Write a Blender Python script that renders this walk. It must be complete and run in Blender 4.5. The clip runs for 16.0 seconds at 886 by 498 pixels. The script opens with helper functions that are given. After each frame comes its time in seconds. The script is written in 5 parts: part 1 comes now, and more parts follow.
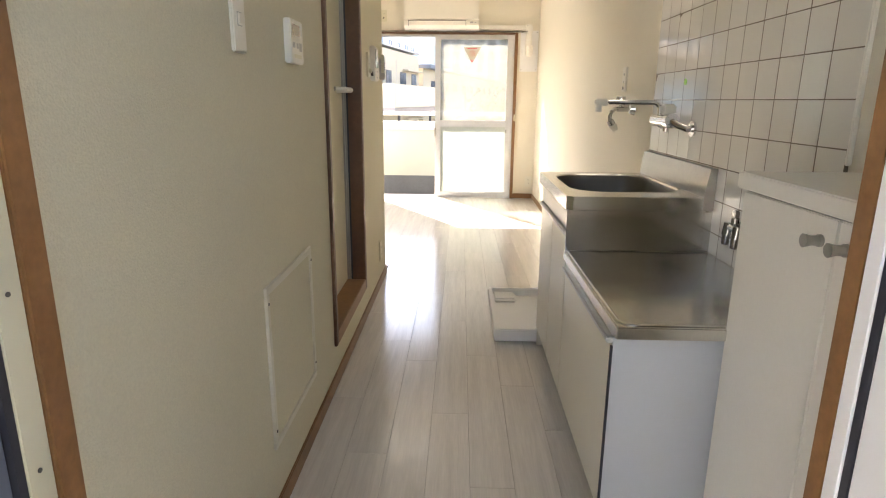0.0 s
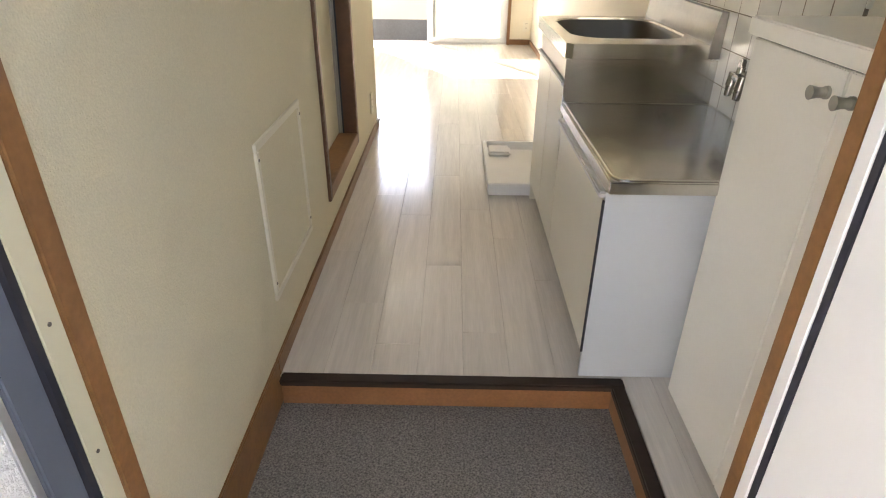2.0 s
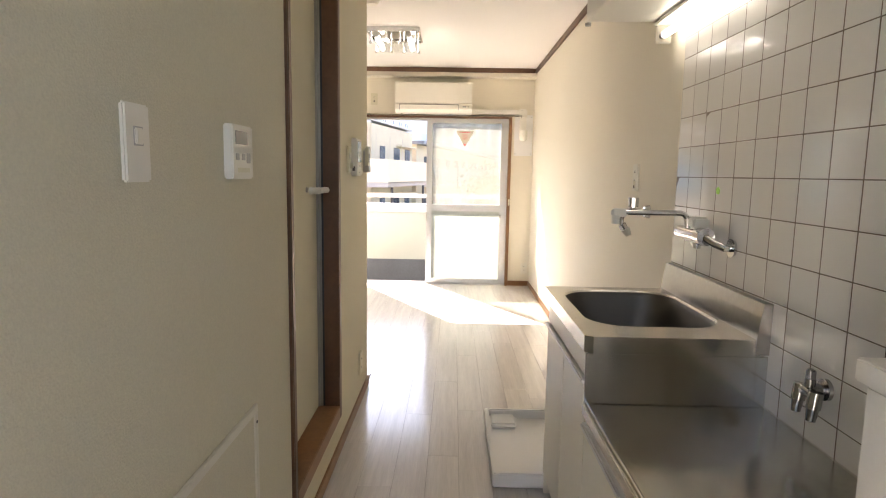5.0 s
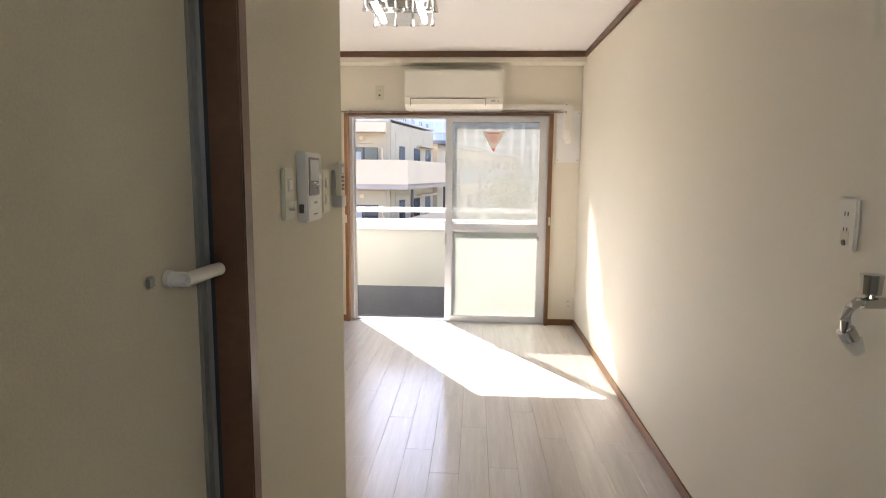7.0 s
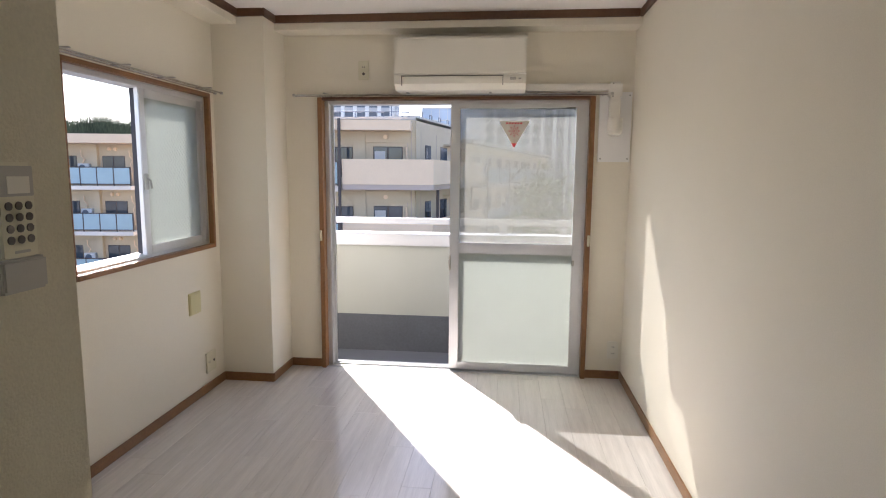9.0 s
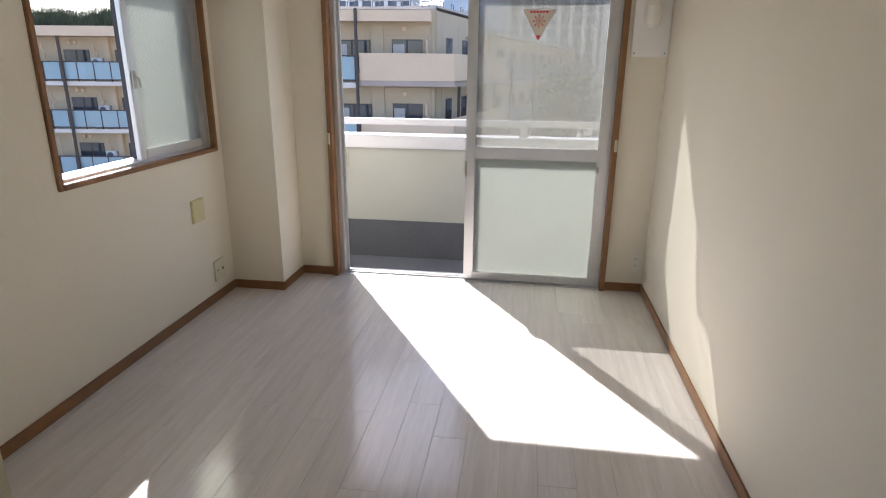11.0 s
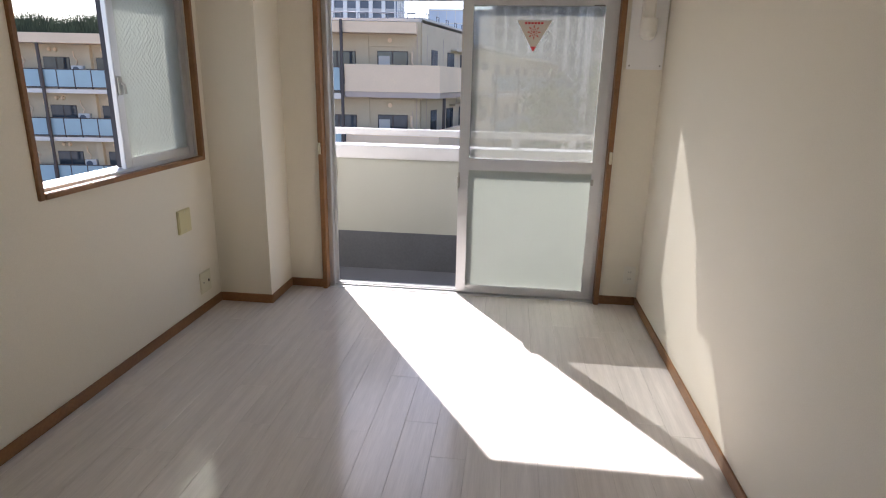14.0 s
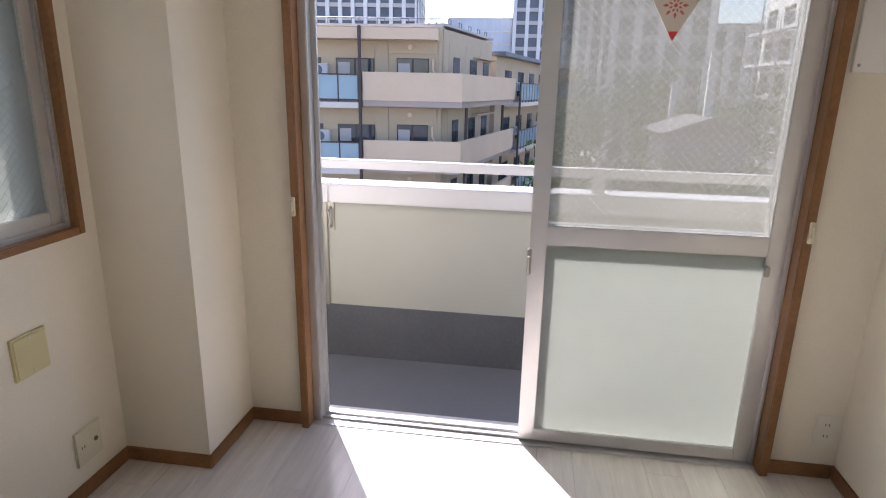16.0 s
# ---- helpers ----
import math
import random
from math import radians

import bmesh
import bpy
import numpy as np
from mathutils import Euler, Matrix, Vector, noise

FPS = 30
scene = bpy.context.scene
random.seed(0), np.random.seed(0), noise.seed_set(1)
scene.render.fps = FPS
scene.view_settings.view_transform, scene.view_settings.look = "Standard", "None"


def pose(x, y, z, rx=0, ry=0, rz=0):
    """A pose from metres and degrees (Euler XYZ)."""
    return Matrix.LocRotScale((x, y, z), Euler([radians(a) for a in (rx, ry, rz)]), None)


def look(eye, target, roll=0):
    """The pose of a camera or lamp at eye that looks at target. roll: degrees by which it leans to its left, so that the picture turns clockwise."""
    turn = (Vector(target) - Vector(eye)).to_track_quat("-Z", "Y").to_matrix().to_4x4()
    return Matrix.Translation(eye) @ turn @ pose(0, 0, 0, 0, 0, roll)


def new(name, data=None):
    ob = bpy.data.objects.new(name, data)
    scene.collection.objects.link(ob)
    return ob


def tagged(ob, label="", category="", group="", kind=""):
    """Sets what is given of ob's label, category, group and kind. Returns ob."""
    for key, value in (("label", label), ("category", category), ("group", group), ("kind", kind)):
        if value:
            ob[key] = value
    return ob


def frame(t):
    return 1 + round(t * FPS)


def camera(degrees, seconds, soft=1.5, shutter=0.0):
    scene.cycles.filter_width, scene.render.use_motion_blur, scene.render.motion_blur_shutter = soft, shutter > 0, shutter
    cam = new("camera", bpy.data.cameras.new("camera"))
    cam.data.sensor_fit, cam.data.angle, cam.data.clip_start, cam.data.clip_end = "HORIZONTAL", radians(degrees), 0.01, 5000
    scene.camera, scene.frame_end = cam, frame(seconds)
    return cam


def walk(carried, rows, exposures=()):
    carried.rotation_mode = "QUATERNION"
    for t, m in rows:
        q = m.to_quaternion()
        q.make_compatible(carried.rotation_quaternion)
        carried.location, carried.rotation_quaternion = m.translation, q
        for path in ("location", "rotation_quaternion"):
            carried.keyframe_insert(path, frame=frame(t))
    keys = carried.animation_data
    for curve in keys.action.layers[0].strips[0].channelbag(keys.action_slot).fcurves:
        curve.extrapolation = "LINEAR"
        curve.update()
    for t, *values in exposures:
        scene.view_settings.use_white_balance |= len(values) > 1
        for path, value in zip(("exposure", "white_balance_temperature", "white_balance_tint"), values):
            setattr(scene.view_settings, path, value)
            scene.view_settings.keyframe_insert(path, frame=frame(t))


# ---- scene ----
cam = camera(74.2, 16.0, soft=1.1)
PATH = [
    (0, (0.163, 0.103, 1.091), (0.109, 2.041, 0.599), 0.5),
    (0.5, (0.157, 0.107, 1.095), (0.121, 1.893, 0.195), 0.6),
    (1, (0.161, 0.117, 1.096), (0.131, 1.769, -0.03), 0.4),
    (1.5, (0.161, 0.119, 1.094), (0.135, 1.773, -0.03), 0.4),
    (2, (0.165, 0.114, 1.093), (0.139, 1.872, 0.138), 0.5),
    (2.5, (0.164, 0.108, 1.097), (0.138, 2.008, 0.473), 0.6),
    (3, (0.164, 0.107, 1.1), (0.144, 2.034, 0.567), 0.6),
    (3.5, (0.168, 0.108, 1.095), (0.146, 2.081, 0.767), 0.7),
    (4, (0.165, 0.127, 1.104), (0.147, 2.109, 0.84), 0.6),
    (4.2, (0.151, 0.17, 1.118), (0.133, 2.153, 0.864), 0.8),
    (6.3, (0.19, 1.34, 1.305), (0.126, 3.323, 1.048), 0.5),
    (6.5, (0.178, 1.463, 1.29), (0.104, 3.446, 1.036), 0.5),
    (7, (0.128, 1.825, 1.313), (0.021, 3.806, 1.054), 0.5),
    (7.5, (0.183, 2.222, 1.336), (0.051, 4.2, 1.071), 0.6),
    (8, (0.188, 2.575, 1.337), (0.034, 4.552, 1.075), 0.5),
    (8.2, (0.208, 2.697, 1.334), (0.049, 4.673, 1.072), 0.5),
    (10.3, (0.239, 3.277, 1.338), (-0.049, 5.239, 1.078), 0.5),
    (10.5, (0.24, 3.273, 1.338), (-0.043, 5.23, 1.037), 0.6),
    (11, (0.246, 3.27, 1.344), (-0.021, 5.16, 0.75), 0.5),
    (11.5, (0.234, 3.278, 1.35), (0.006, 5.012, 0.38), 0.5),
    (12, (0.214, 3.281, 1.356), (0.017, 4.916, 0.222), 0.7),
    (12.5, (0.205, 3.291, 1.366), (0.015, 4.923, 0.226), 0.9),
    (13, (0.204, 3.291, 1.354), (0.007, 5.019, 0.365), 1.0),
    (13.5, (0.185, 3.289, 1.342), (-0.026, 5.166, 0.684), 1.1),
    (14, (0.182, 3.326, 1.332), (-0.031, 5.235, 0.775), 1.2),
    (14.5, (0.131, 3.537, 1.328), (-0.09, 5.45, 0.789), 1.2),
    (15, (0.053, 3.935, 1.329), (-0.158, 5.852, 0.797), 1.2),
    (15.5, (-0.064, 4.367, 1.343), (-0.315, 6.276, 0.804), 1.2),
    (16, (-0.147, 4.844, 1.337), (-0.422, 6.752, 0.804), 1.2),
]
walk(cam, [(t, look(eye, target, roll)) for t, eye, target, roll in PATH],
     exposures=[(0.0, 3.38, 7020, 16), (1.0, 3.79, 6970, 16), (2.0, 3.76, 7070, 16), (2.6, 3.53, 7020, 16),
                (4.2, 3.33, 7000, 18), (6.5, 2.98, 6550, 19), (8.2, 2.32, 6200, 19), (10.5, 1.84, 6100, 20),
                (11.0, 1.82, 6100, 18), (12.0, 1.88, 6150, 16), (13.3, 1.86, 6100, 17), (14.5, 1.64, 6100, 21),
                (15.5, 1.7, 6100, 22), (16.0, 1.78, 6100, 23)])

# ---- world, sun, exposure ----
SUN = Vector((-1.10, 1.80, 1.77)).normalized()
world = bpy.data.worlds.new("sky")
world.use_nodes = True
scene.world = world
_bg = world.node_tree.nodes["Background"]
_sky = world.node_tree.nodes.new("ShaderNodeTexSky")
_sky.sky_type = "NISHITA"
_sky.sun_disc = False
_sky.sun_elevation = math.asin(SUN.z)
_sky.sun_rotation = math.atan2(SUN.x, SUN.y)
_sky.air_density, _sky.dust_density, _sky.ozone_density = 1.0, 1.0, 1.0
world.node_tree.links.new(_sky.outputs[0], _bg.inputs[0])
_bg.inputs[1].default_value = 0.10
sun_data = bpy.data.lights.new("sun", "SUN")
sun_data.energy, sun_data.angle, sun_data.color = 5.0, radians(0.53), (1.0, 0.95, 0.87)
sun = new("sun", sun_data)
sun.matrix_world = look(SUN * 50, (0, 0, 0))

# ---- materials ----
def mat(name, color, rough=0.5, metal=0.0, var=0.06, scale=3.0, fine=0.0, fine_scale=120.0, bump=0.0, bump_scale=300.0,
        stretch=(1, 1, 1), spec=0.5, coat=0.0, rvar=0.0, per_object=0.0, island=0.0, depth=0.002):
    """A painted or grained surface: base colour, two scales of variation, relief and uneven gloss."""
    m = bpy.data.materials.new(name)
    m.use_nodes = True
    nt = m.node_tree
    n, link = nt.nodes, nt.links.new
    b = n["Principled BSDF"]
    b.inputs["Roughness"].default_value, b.inputs["Metallic"].default_value = rough, metal
    b.inputs["Specular IOR Level"].default_value = spec
    b.inputs["Coat Weight"].default_value = coat
    b.inputs["Coat Roughness"].default_value = 0.1
    tc = n.new("ShaderNodeTexCoord")
    mp = n.new("ShaderNodeMapping")
    mp.inputs["Scale"].default_value = stretch
    link(tc.outputs["Object"], mp.inputs["Vector"])
    src = mp.outputs["Vector"]
    info = n.new("ShaderNodeObjectInfo")
    if per_object:
        add = n.new("ShaderNodeVectorMath")
        add.operation = "MULTIPLY_ADD"
        link(info.outputs["Random"], add.inputs[0])
        add.inputs[1].default_value = (37, 53, 71)
        link(src, add.inputs[2])
        src = add.outputs[0]
    big = n.new("ShaderNodeTexNoise")
    big.inputs["Scale"].default_value, big.inputs["Detail"].default_value = scale, 5
    link(src, big.inputs["Vector"])
    small = n.new("ShaderNodeTexNoise")
    small.inputs["Scale"].default_value, small.inputs["Detail"].default_value = fine_scale, 3
    link(src, small.inputs["Vector"])
    def ramp(value, amount):
        r = n.new("ShaderNodeMapRange")
        r.inputs["From Min"].default_value, r.inputs["From Max"].default_value = 0.3, 0.7
        r.inputs["To Min"].default_value, r.inputs["To Max"].default_value = 1 - amount, 1 + amount
        link(value, r.inputs["Value"])
        return r.outputs["Result"]
    def times(a, c):
        x = n.new("ShaderNodeMath")
        x.operation = "MULTIPLY"
        link(a, x.inputs[0])
        link(c, x.inputs[1])
        return x.outputs[0]
    factor = times(ramp(big.outputs["Fac"], var), ramp(small.outputs["Fac"], fine))
    if per_object or island:
        rnd = info.outputs["Random"]
        if island:
            geo = n.new("ShaderNodeNewGeometry")
            rnd = geo.outputs["Random Per Island"]
        one = n.new("ShaderNodeMapRange")
        amount = per_object or island
        one.inputs["To Min"].default_value, one.inputs["To Max"].default_value = 1 - amount, 1 + amount
        link(rnd, one.inputs["Value"])
        factor = times(factor, one.outputs["Result"])
    vm = n.new("ShaderNodeVectorMath")
    vm.operation = "SCALE"
    vm.inputs[0].default_value = color
    link(factor, vm.inputs["Scale"])
    link(vm.outputs[0], b.inputs["Base Color"])
    if rvar:
        r = n.new("ShaderNodeMapRange")
        r.inputs["From Min"].default_value, r.inputs["From Max"].default_value = 0.3, 0.7
        r.inputs["To Min"].default_value, r.inputs["To Max"].default_value = max(rough - rvar, 0.02), rough + rvar
        link(big.outputs["Fac"], r.inputs["Value"])
        link(r.outputs["Result"], b.inputs["Roughness"])
    if bump:
        rel = n.new("ShaderNodeTexNoise")
        rel.inputs["Scale"].default_value, rel.inputs["Detail"].default_value = bump_scale, 3
        link(src, rel.inputs["Vector"])
        bp = n.new("ShaderNodeBump")
        bp.inputs["Strength"].default_value, bp.inputs["Distance"].default_value = bump, depth
        link(rel.outputs["Fac"], bp.inputs["Height"])
        link(bp.outputs["Normal"], b.inputs["Normal"])
    return m


def glow(name, color, strength):
    m = bpy.data.materials.new(name)
    m.use_nodes = True
    b = m.node_tree.nodes["Principled BSDF"]
    b.inputs["Base Color"].default_value = (*color, 1)
    b.inputs["Emission Color"].default_value = (*color, 1)
    b.inputs["Emission Strength"].default_value = strength
    return m


def pane_material(name, clear, spread, tint, veil=0.25, blur=0.0, dirt=(1, 1, 1)):
    """Sheet glass: part of the light goes straight through, part is spread by dirt or frosting, and the face is glossy."""
    m = bpy.data.materials.new(name)
    m.use_nodes = True
    nt = m.node_tree
    n, link = nt.nodes, nt.links.new
    n.remove(n["Principled BSDF"])
    out = n["Material Output"]
    t = n.new("ShaderNodeBsdfRefraction" if blur else "ShaderNodeBsdfTransparent")
    if blur:
        t.inputs["Roughness"].default_value, t.inputs["IOR"].default_value = blur, 1.25
    t.inputs["Color"].default_value = (*tint, 1)
    tr = n.new("ShaderNodeBsdfTranslucent")
    tr.inputs["Color"].default_value = (*[c * veil * k for c, k in zip(tint, dirt)], 1)
    d = n.new("ShaderNodeBsdfDiffuse")
    d.inputs["Color"].default_value = (*[c * veil * k for c, k in zip(tint, dirt)], 1)
    noise_tex = n.new("ShaderNodeTexNoise")
    noise_tex.inputs["Scale"].default_value = 5.0
    tc = n.new("ShaderNodeTexCoord")
    link(tc.outputs["Object"], noise_tex.inputs["Vector"])
    mr = n.new("ShaderNodeMapRange")
    mr.inputs["From Min"].default_value, mr.inputs["From Max"].default_value = 0.3, 0.7
    mr.inputs["To Min"].default_value, mr.inputs["To Max"].default_value = (1 - clear) * 0.97, min((1 - clear) * 1.03, 1)
    link(noise_tex.outputs["Fac"], mr.inputs["Value"])
    haze = n.new("ShaderNodeMixShader")
    haze.inputs[0].default_value = spread
    link(d.outputs[0], haze.inputs[1])
    link(tr.outputs[0], haze.inputs[2])
    mix = n.new("ShaderNodeMixShader")
    link(mr.outputs["Result"], mix.inputs[0])
    link(t.outputs[0], mix.inputs[1])
    link(haze.outputs[0], mix.inputs[2])
    g = n.new("ShaderNodeBsdfGlossy")
    g.inputs["Roughness"].default_value = 0.05 if clear > 0.4 else 0.25
    lw = n.new("ShaderNodeLayerWeight")
    lw.inputs["Blend"].default_value = 0.25
    fr = n.new("ShaderNodeMath")
    fr.operation = "MULTIPLY_ADD"
    link(lw.outputs["Facing"], fr.inputs[0])
    fr.inputs[1].default_value, fr.inputs[2].default_value = 0.18, 0.02
    last = n.new("ShaderNodeMixShader")
    link(fr.outputs[0], last.inputs[0])
    link(mix.outputs[0], last.inputs[1])
    link(g.outputs[0], last.inputs[2])
    link(last.outputs[0], out.inputs["Surface"])
    return m


M_WALL = mat("cream_vinyl_wallpaper", (0.81, 0.755, 0.625), 0.75, var=0.02, scale=1.2, fine=0.03, fine_scale=260, bump=0.35, bump_scale=420)
# Darker, more olive copy of M_WALL, with the left side's dimness coloured in
M_WALL2 = mat("dimmed_woven_wallpaper", (0.655, 0.606, 0.447), 0.8, var=0.025, scale=1.2, fine=0.04, fine_scale=220, bump=0.6, bump_scale=260)
M_CEIL = mat("white_ceiling_paper", (0.84, 0.81, 0.76), 0.8, var=0.02, scale=1.5, fine=0.03, fine_scale=200, bump=0.3, bump_scale=300)
M_PLANK = mat("pale_oak_plank", (0.640, 0.602, 0.556), 0.20, var=0.075, scale=5, fine=0.05, fine_scale=32, bump=0.015, bump_scale=60,
              stretch=(7, 0.35, 7), per_object=0.03, rvar=0.02, coat=0.30)
M_RIM = mat("cream_plastic_rim", (0.72, 0.68, 0.56), 0.45, var=0.02)
M_SUBFLOOR = mat("pale_subfloor", (0.58, 0.53, 0.48), 0.8)
M_TRIM = mat("brown_wood_trim", (0.25, 0.12, 0.045), 0.42, var=0.15, scale=8, fine=0.12, fine_scale=70, stretch=(1, 1, 1), bump=0.1, bump_scale=120, per_object=0.06)
M_DARKTRIM = mat("dark_brown_wood", (0.13, 0.06, 0.027), 0.4, var=0.15, scale=6, fine=0.12, fine_scale=60, bump=0.1, bump_scale=100)
M_RISER = mat("reddish_brown_wood", (0.27, 0.125, 0.05), 0.45, var=0.15, scale=6, fine=0.1)
M_BOARD = mat("white_board", (0.87, 0.86, 0.83), 0.5, var=0.02)
M_BOWL = mat("shaded_dull_basin", (0.15, 0.143, 0.13), 0.5, 1.0, var=0.08, scale=5)
M_BLACKTRIM = mat("black_brown_edge", (0.035, 0.022, 0.016), 0.55, var=0.2, scale=8, spec=0.25)
M_WHITE = mat("white_laminate", (0.85, 0.82, 0.74), 0.4, var=0.02, scale=2, fine=0.01)
M_CAB = mat("white_cabinet_board", (0.80, 0.765, 0.66), 0.32, var=0.02, scale=2)
M_SIDE = mat("pale_grey_side_board", (0.52, 0.545, 0.565), 0.45, var=0.02, scale=2)
M_PLASTIC = mat("white_plastic", (0.80, 0.765, 0.66), 0.4, var=0.02)
M_IVORY = mat("ivory_plastic", (0.70, 0.66, 0.49), 0.42, var=0.03)
M_YELLOWED = mat("yellowed_plastic", (0.66, 0.60, 0.33), 0.42, var=0.04)
M_GUN = mat("dark_chrome", (0.33, 0.325, 0.31), 0.14, 1.0, var=0.08, scale=20)
# Darkened M_STEEL for the splashback; its colour offsets the lamp's light there
M_STEEL2 = mat("dimmed_brushed_steel", (0.33, 0.315, 0.29), 0.28, 1.0, var=0.08, scale=4, fine=0.04, fine_scale=60)
M_STEEL = mat("brushed_steel", (0.52, 0.505, 0.465), 0.20, 1.0, var=0.06, scale=9, fine=0.04, fine_scale=90, rvar=0.03)
M_CHROME = mat("chrome", (0.58, 0.58, 0.57), 0.08, 1.0, var=0.05, scale=12)
M_ALU = mat("aluminium", (0.66, 0.66, 0.66), 0.38, 0.75, var=0.04, scale=6)
M_TILE = mat("white_glazed_tile", (0.80, 0.775, 0.715), 0.09, var=0.02, scale=4, per_object=0.025, coat=0.1)
M_GROUT = mat("brown_grout", (0.20, 0.16, 0.12), 0.85, var=0.2, scale=20)
M_MAT = mat("speckled_grey_carpet", (0.19, 0.178, 0.166), 0.95, var=0.06, scale=3, fine=0.6, fine_scale=205, bump=0.3, bump_scale=200)
# Black rubber of the gaskets, also of strips standing in for shaded gaps
M_GASKET_SHADE = mat("black_gasket_and_gap_shade", (0.03, 0.03, 0.04), 0.5)
M_FRAME = mat("grey_steel_frame", (0.155, 0.18, 0.23), 0.4, 0.2, var=0.05)
M_STUCCO = mat("white_stucco", (0.87, 0.87, 0.86), 0.9, var=0.04, scale=6, bump=1.0, bump_scale=110, depth=0.006)
M_DOORLEAF = mat("white_steel_door", (0.80, 0.79, 0.78), 0.35, var=0.02)
M_CONC = mat("grey_concrete", (0.42, 0.41, 0.40), 0.85, var=0.1, scale=3, fine=0.1)
M_GREY = mat("grey_deck_paint", (0.098, 0.104, 0.118), 0.6, var=0.08, scale=3, fine=0.08, fine_scale=60)
M_DECK = mat("blue_grey_deck_sheet", (0.145, 0.148, 0.168), 0.55, var=0.06, scale=3, fine=0.06, fine_scale=90)
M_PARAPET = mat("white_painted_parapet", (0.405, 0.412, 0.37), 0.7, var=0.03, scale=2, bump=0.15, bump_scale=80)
M_RAIL = mat("white_painted_metal", (0.61, 0.61, 0.63), 0.4, var=0.02)
M_SCREEN = mat("dark_display", (0.05, 0.05, 0.055), 0.15)
M_SCREEN2 = mat("grey_display", (0.25, 0.25, 0.24), 0.15)
M_DARK = mat("dark_plastic", (0.10, 0.085, 0.07), 0.4)
M_BUTTON = mat("grey_button", (0.45, 0.43, 0.38), 0.4)
M_RED = mat("red_print", (0.65, 0.04, 0.05), 0.5)
M_ORANGE = mat("orange_print", (0.62, 0.14, 0.11), 0.5)
M_STICKER = mat("beige_sticker", (0.72, 0.68, 0.60), 0.5)
M_GREEN = mat("green_sticker", (0.35, 0.75, 0.08), 0.4)
M_SATIN = mat("satin_nickel", (0.40, 0.39, 0.35), 0.4, 0.7, var=0.05)
M_TUBE = glow("lit_fluorescent_tube", (1.0, 0.99, 0.92), 0.75)
M_TUBE2 = glow("lit_bulb", (1.0, 0.97, 0.9), 2.3)
M_WIREGLASS = pane_material("wired_glass", 0.54, 0.45, (0.96, 0.96, 0.94), 0.35, 0.0, (1.0, 0.97, 0.88))
M_FROST = pane_material("frosted_glass", 0.38, 0.75, (0.93, 0.95, 0.88), 0.42, 0.75)
M_CLEAR = pane_material("clear_glass", 0.97, 0.5, (0.95, 0.97, 0.97))
M_WIRE = mat("mesh_wire", (0.5, 0.5, 0.5), 0.4, 0.3)
M_GLASSPLATE = pane_material("glass_plate", 0.85, 0.6, (0.95, 0.97, 0.95))


# ---- building blocks ----
def box(bm, x0, x1, y0, y1, z0, z1, bevel=0.0, seg=2):
    v = bmesh.ops.create_cube(bm, size=1)["verts"]
    for w in v:
        w.co = Vector((x0 + (w.co.x + 0.5) * (x1 - x0), y0 + (w.co.y + 0.5) * (y1 - y0), z0 + (w.co.z + 0.5) * (z1 - z0)))
    if bevel:
        edges = list({e for w in v for e in w.link_edges})
        bmesh.ops.bevel(bm, geom=edges, offset=bevel, segments=seg, affect="EDGES", clamp_overlap=True)
    return bm


def cyl(bm, a, b, r, r2=None, seg=20, caps=True):
    a, b = Vector(a), Vector(b)
    d = b - a
    m = Matrix.Translation((a + b) / 2) @ d.to_track_quat("Z", "Y").to_matrix().to_4x4()
    bmesh.ops.create_cone(bm, cap_ends=caps, segments=seg, radius1=r, radius2=r if r2 is None else r2, depth=d.length, matrix=m)
    return bm


def sweep(bm, pts, r, seg=12):
    """A round bar along a line of points."""
    pts = [Vector(p) for p in pts]
    rings, up = [], Vector((0.13, 0.31, 0.94))
    for i, p in enumerate(pts):
        d = (pts[min(i + 1, len(pts) - 1)] - pts[max(i - 1, 0)]).normalized()
        side = d.cross(up).normalized()
        top = side.cross(d)
        rings.append([bm.verts.new(p + r * (math.cos(k * 2 * math.pi / seg) * side + math.sin(k * 2 * math.pi / seg) * top)) for k in range(seg)])
    for a, b in zip(rings, rings[1:]):
        for k in range(seg):
            bm.faces.new((a[k], a[(k + 1) % seg], b[(k + 1) % seg], b[k]))
    bm.faces.new(rings[0][::-1])
    bm.faces.new(rings[-1])
    return bm


def arc(c, r, a0, a1, u, v, n=8):
    """Points on an arc round c in the plane of u and v, degrees."""
    c, u, v = Vector(c), Vector(u), Vector(v)
    return [c + r * (math.cos(radians(a0 + (a1 - a0) * i / n)) * u + math.sin(radians(a0 + (a1 - a0) * i / n)) * v) for i in range(n + 1)]


def prism(bm, pts, axis, lo, hi):
    """A polygon in the two other axes, drawn out along axis from lo to hi."""
    def at(p, h):
        return {"x": (h, p[0], p[1]), "y": (p[0], h, p[1]), "z": (p[0], p[1], h)}[axis]
    a = [bm.verts.new(at(p, lo)) for p in pts]
    b = [bm.verts.new(at(p, hi)) for p in pts]
    bm.faces.new(a)
    bm.faces.new(b[::-1])
    for i in range(len(pts)):
        j = (i + 1) % len(pts)
        bm.faces.new((a[j], a[i], b[i], b[j]))
    bmesh.ops.recalc_face_normals(bm, faces=bm.faces)
    return bm


def smooth(me, angle=35):
    me.shade_smooth()
    me.set_sharp_from_angle(angle=radians(angle))


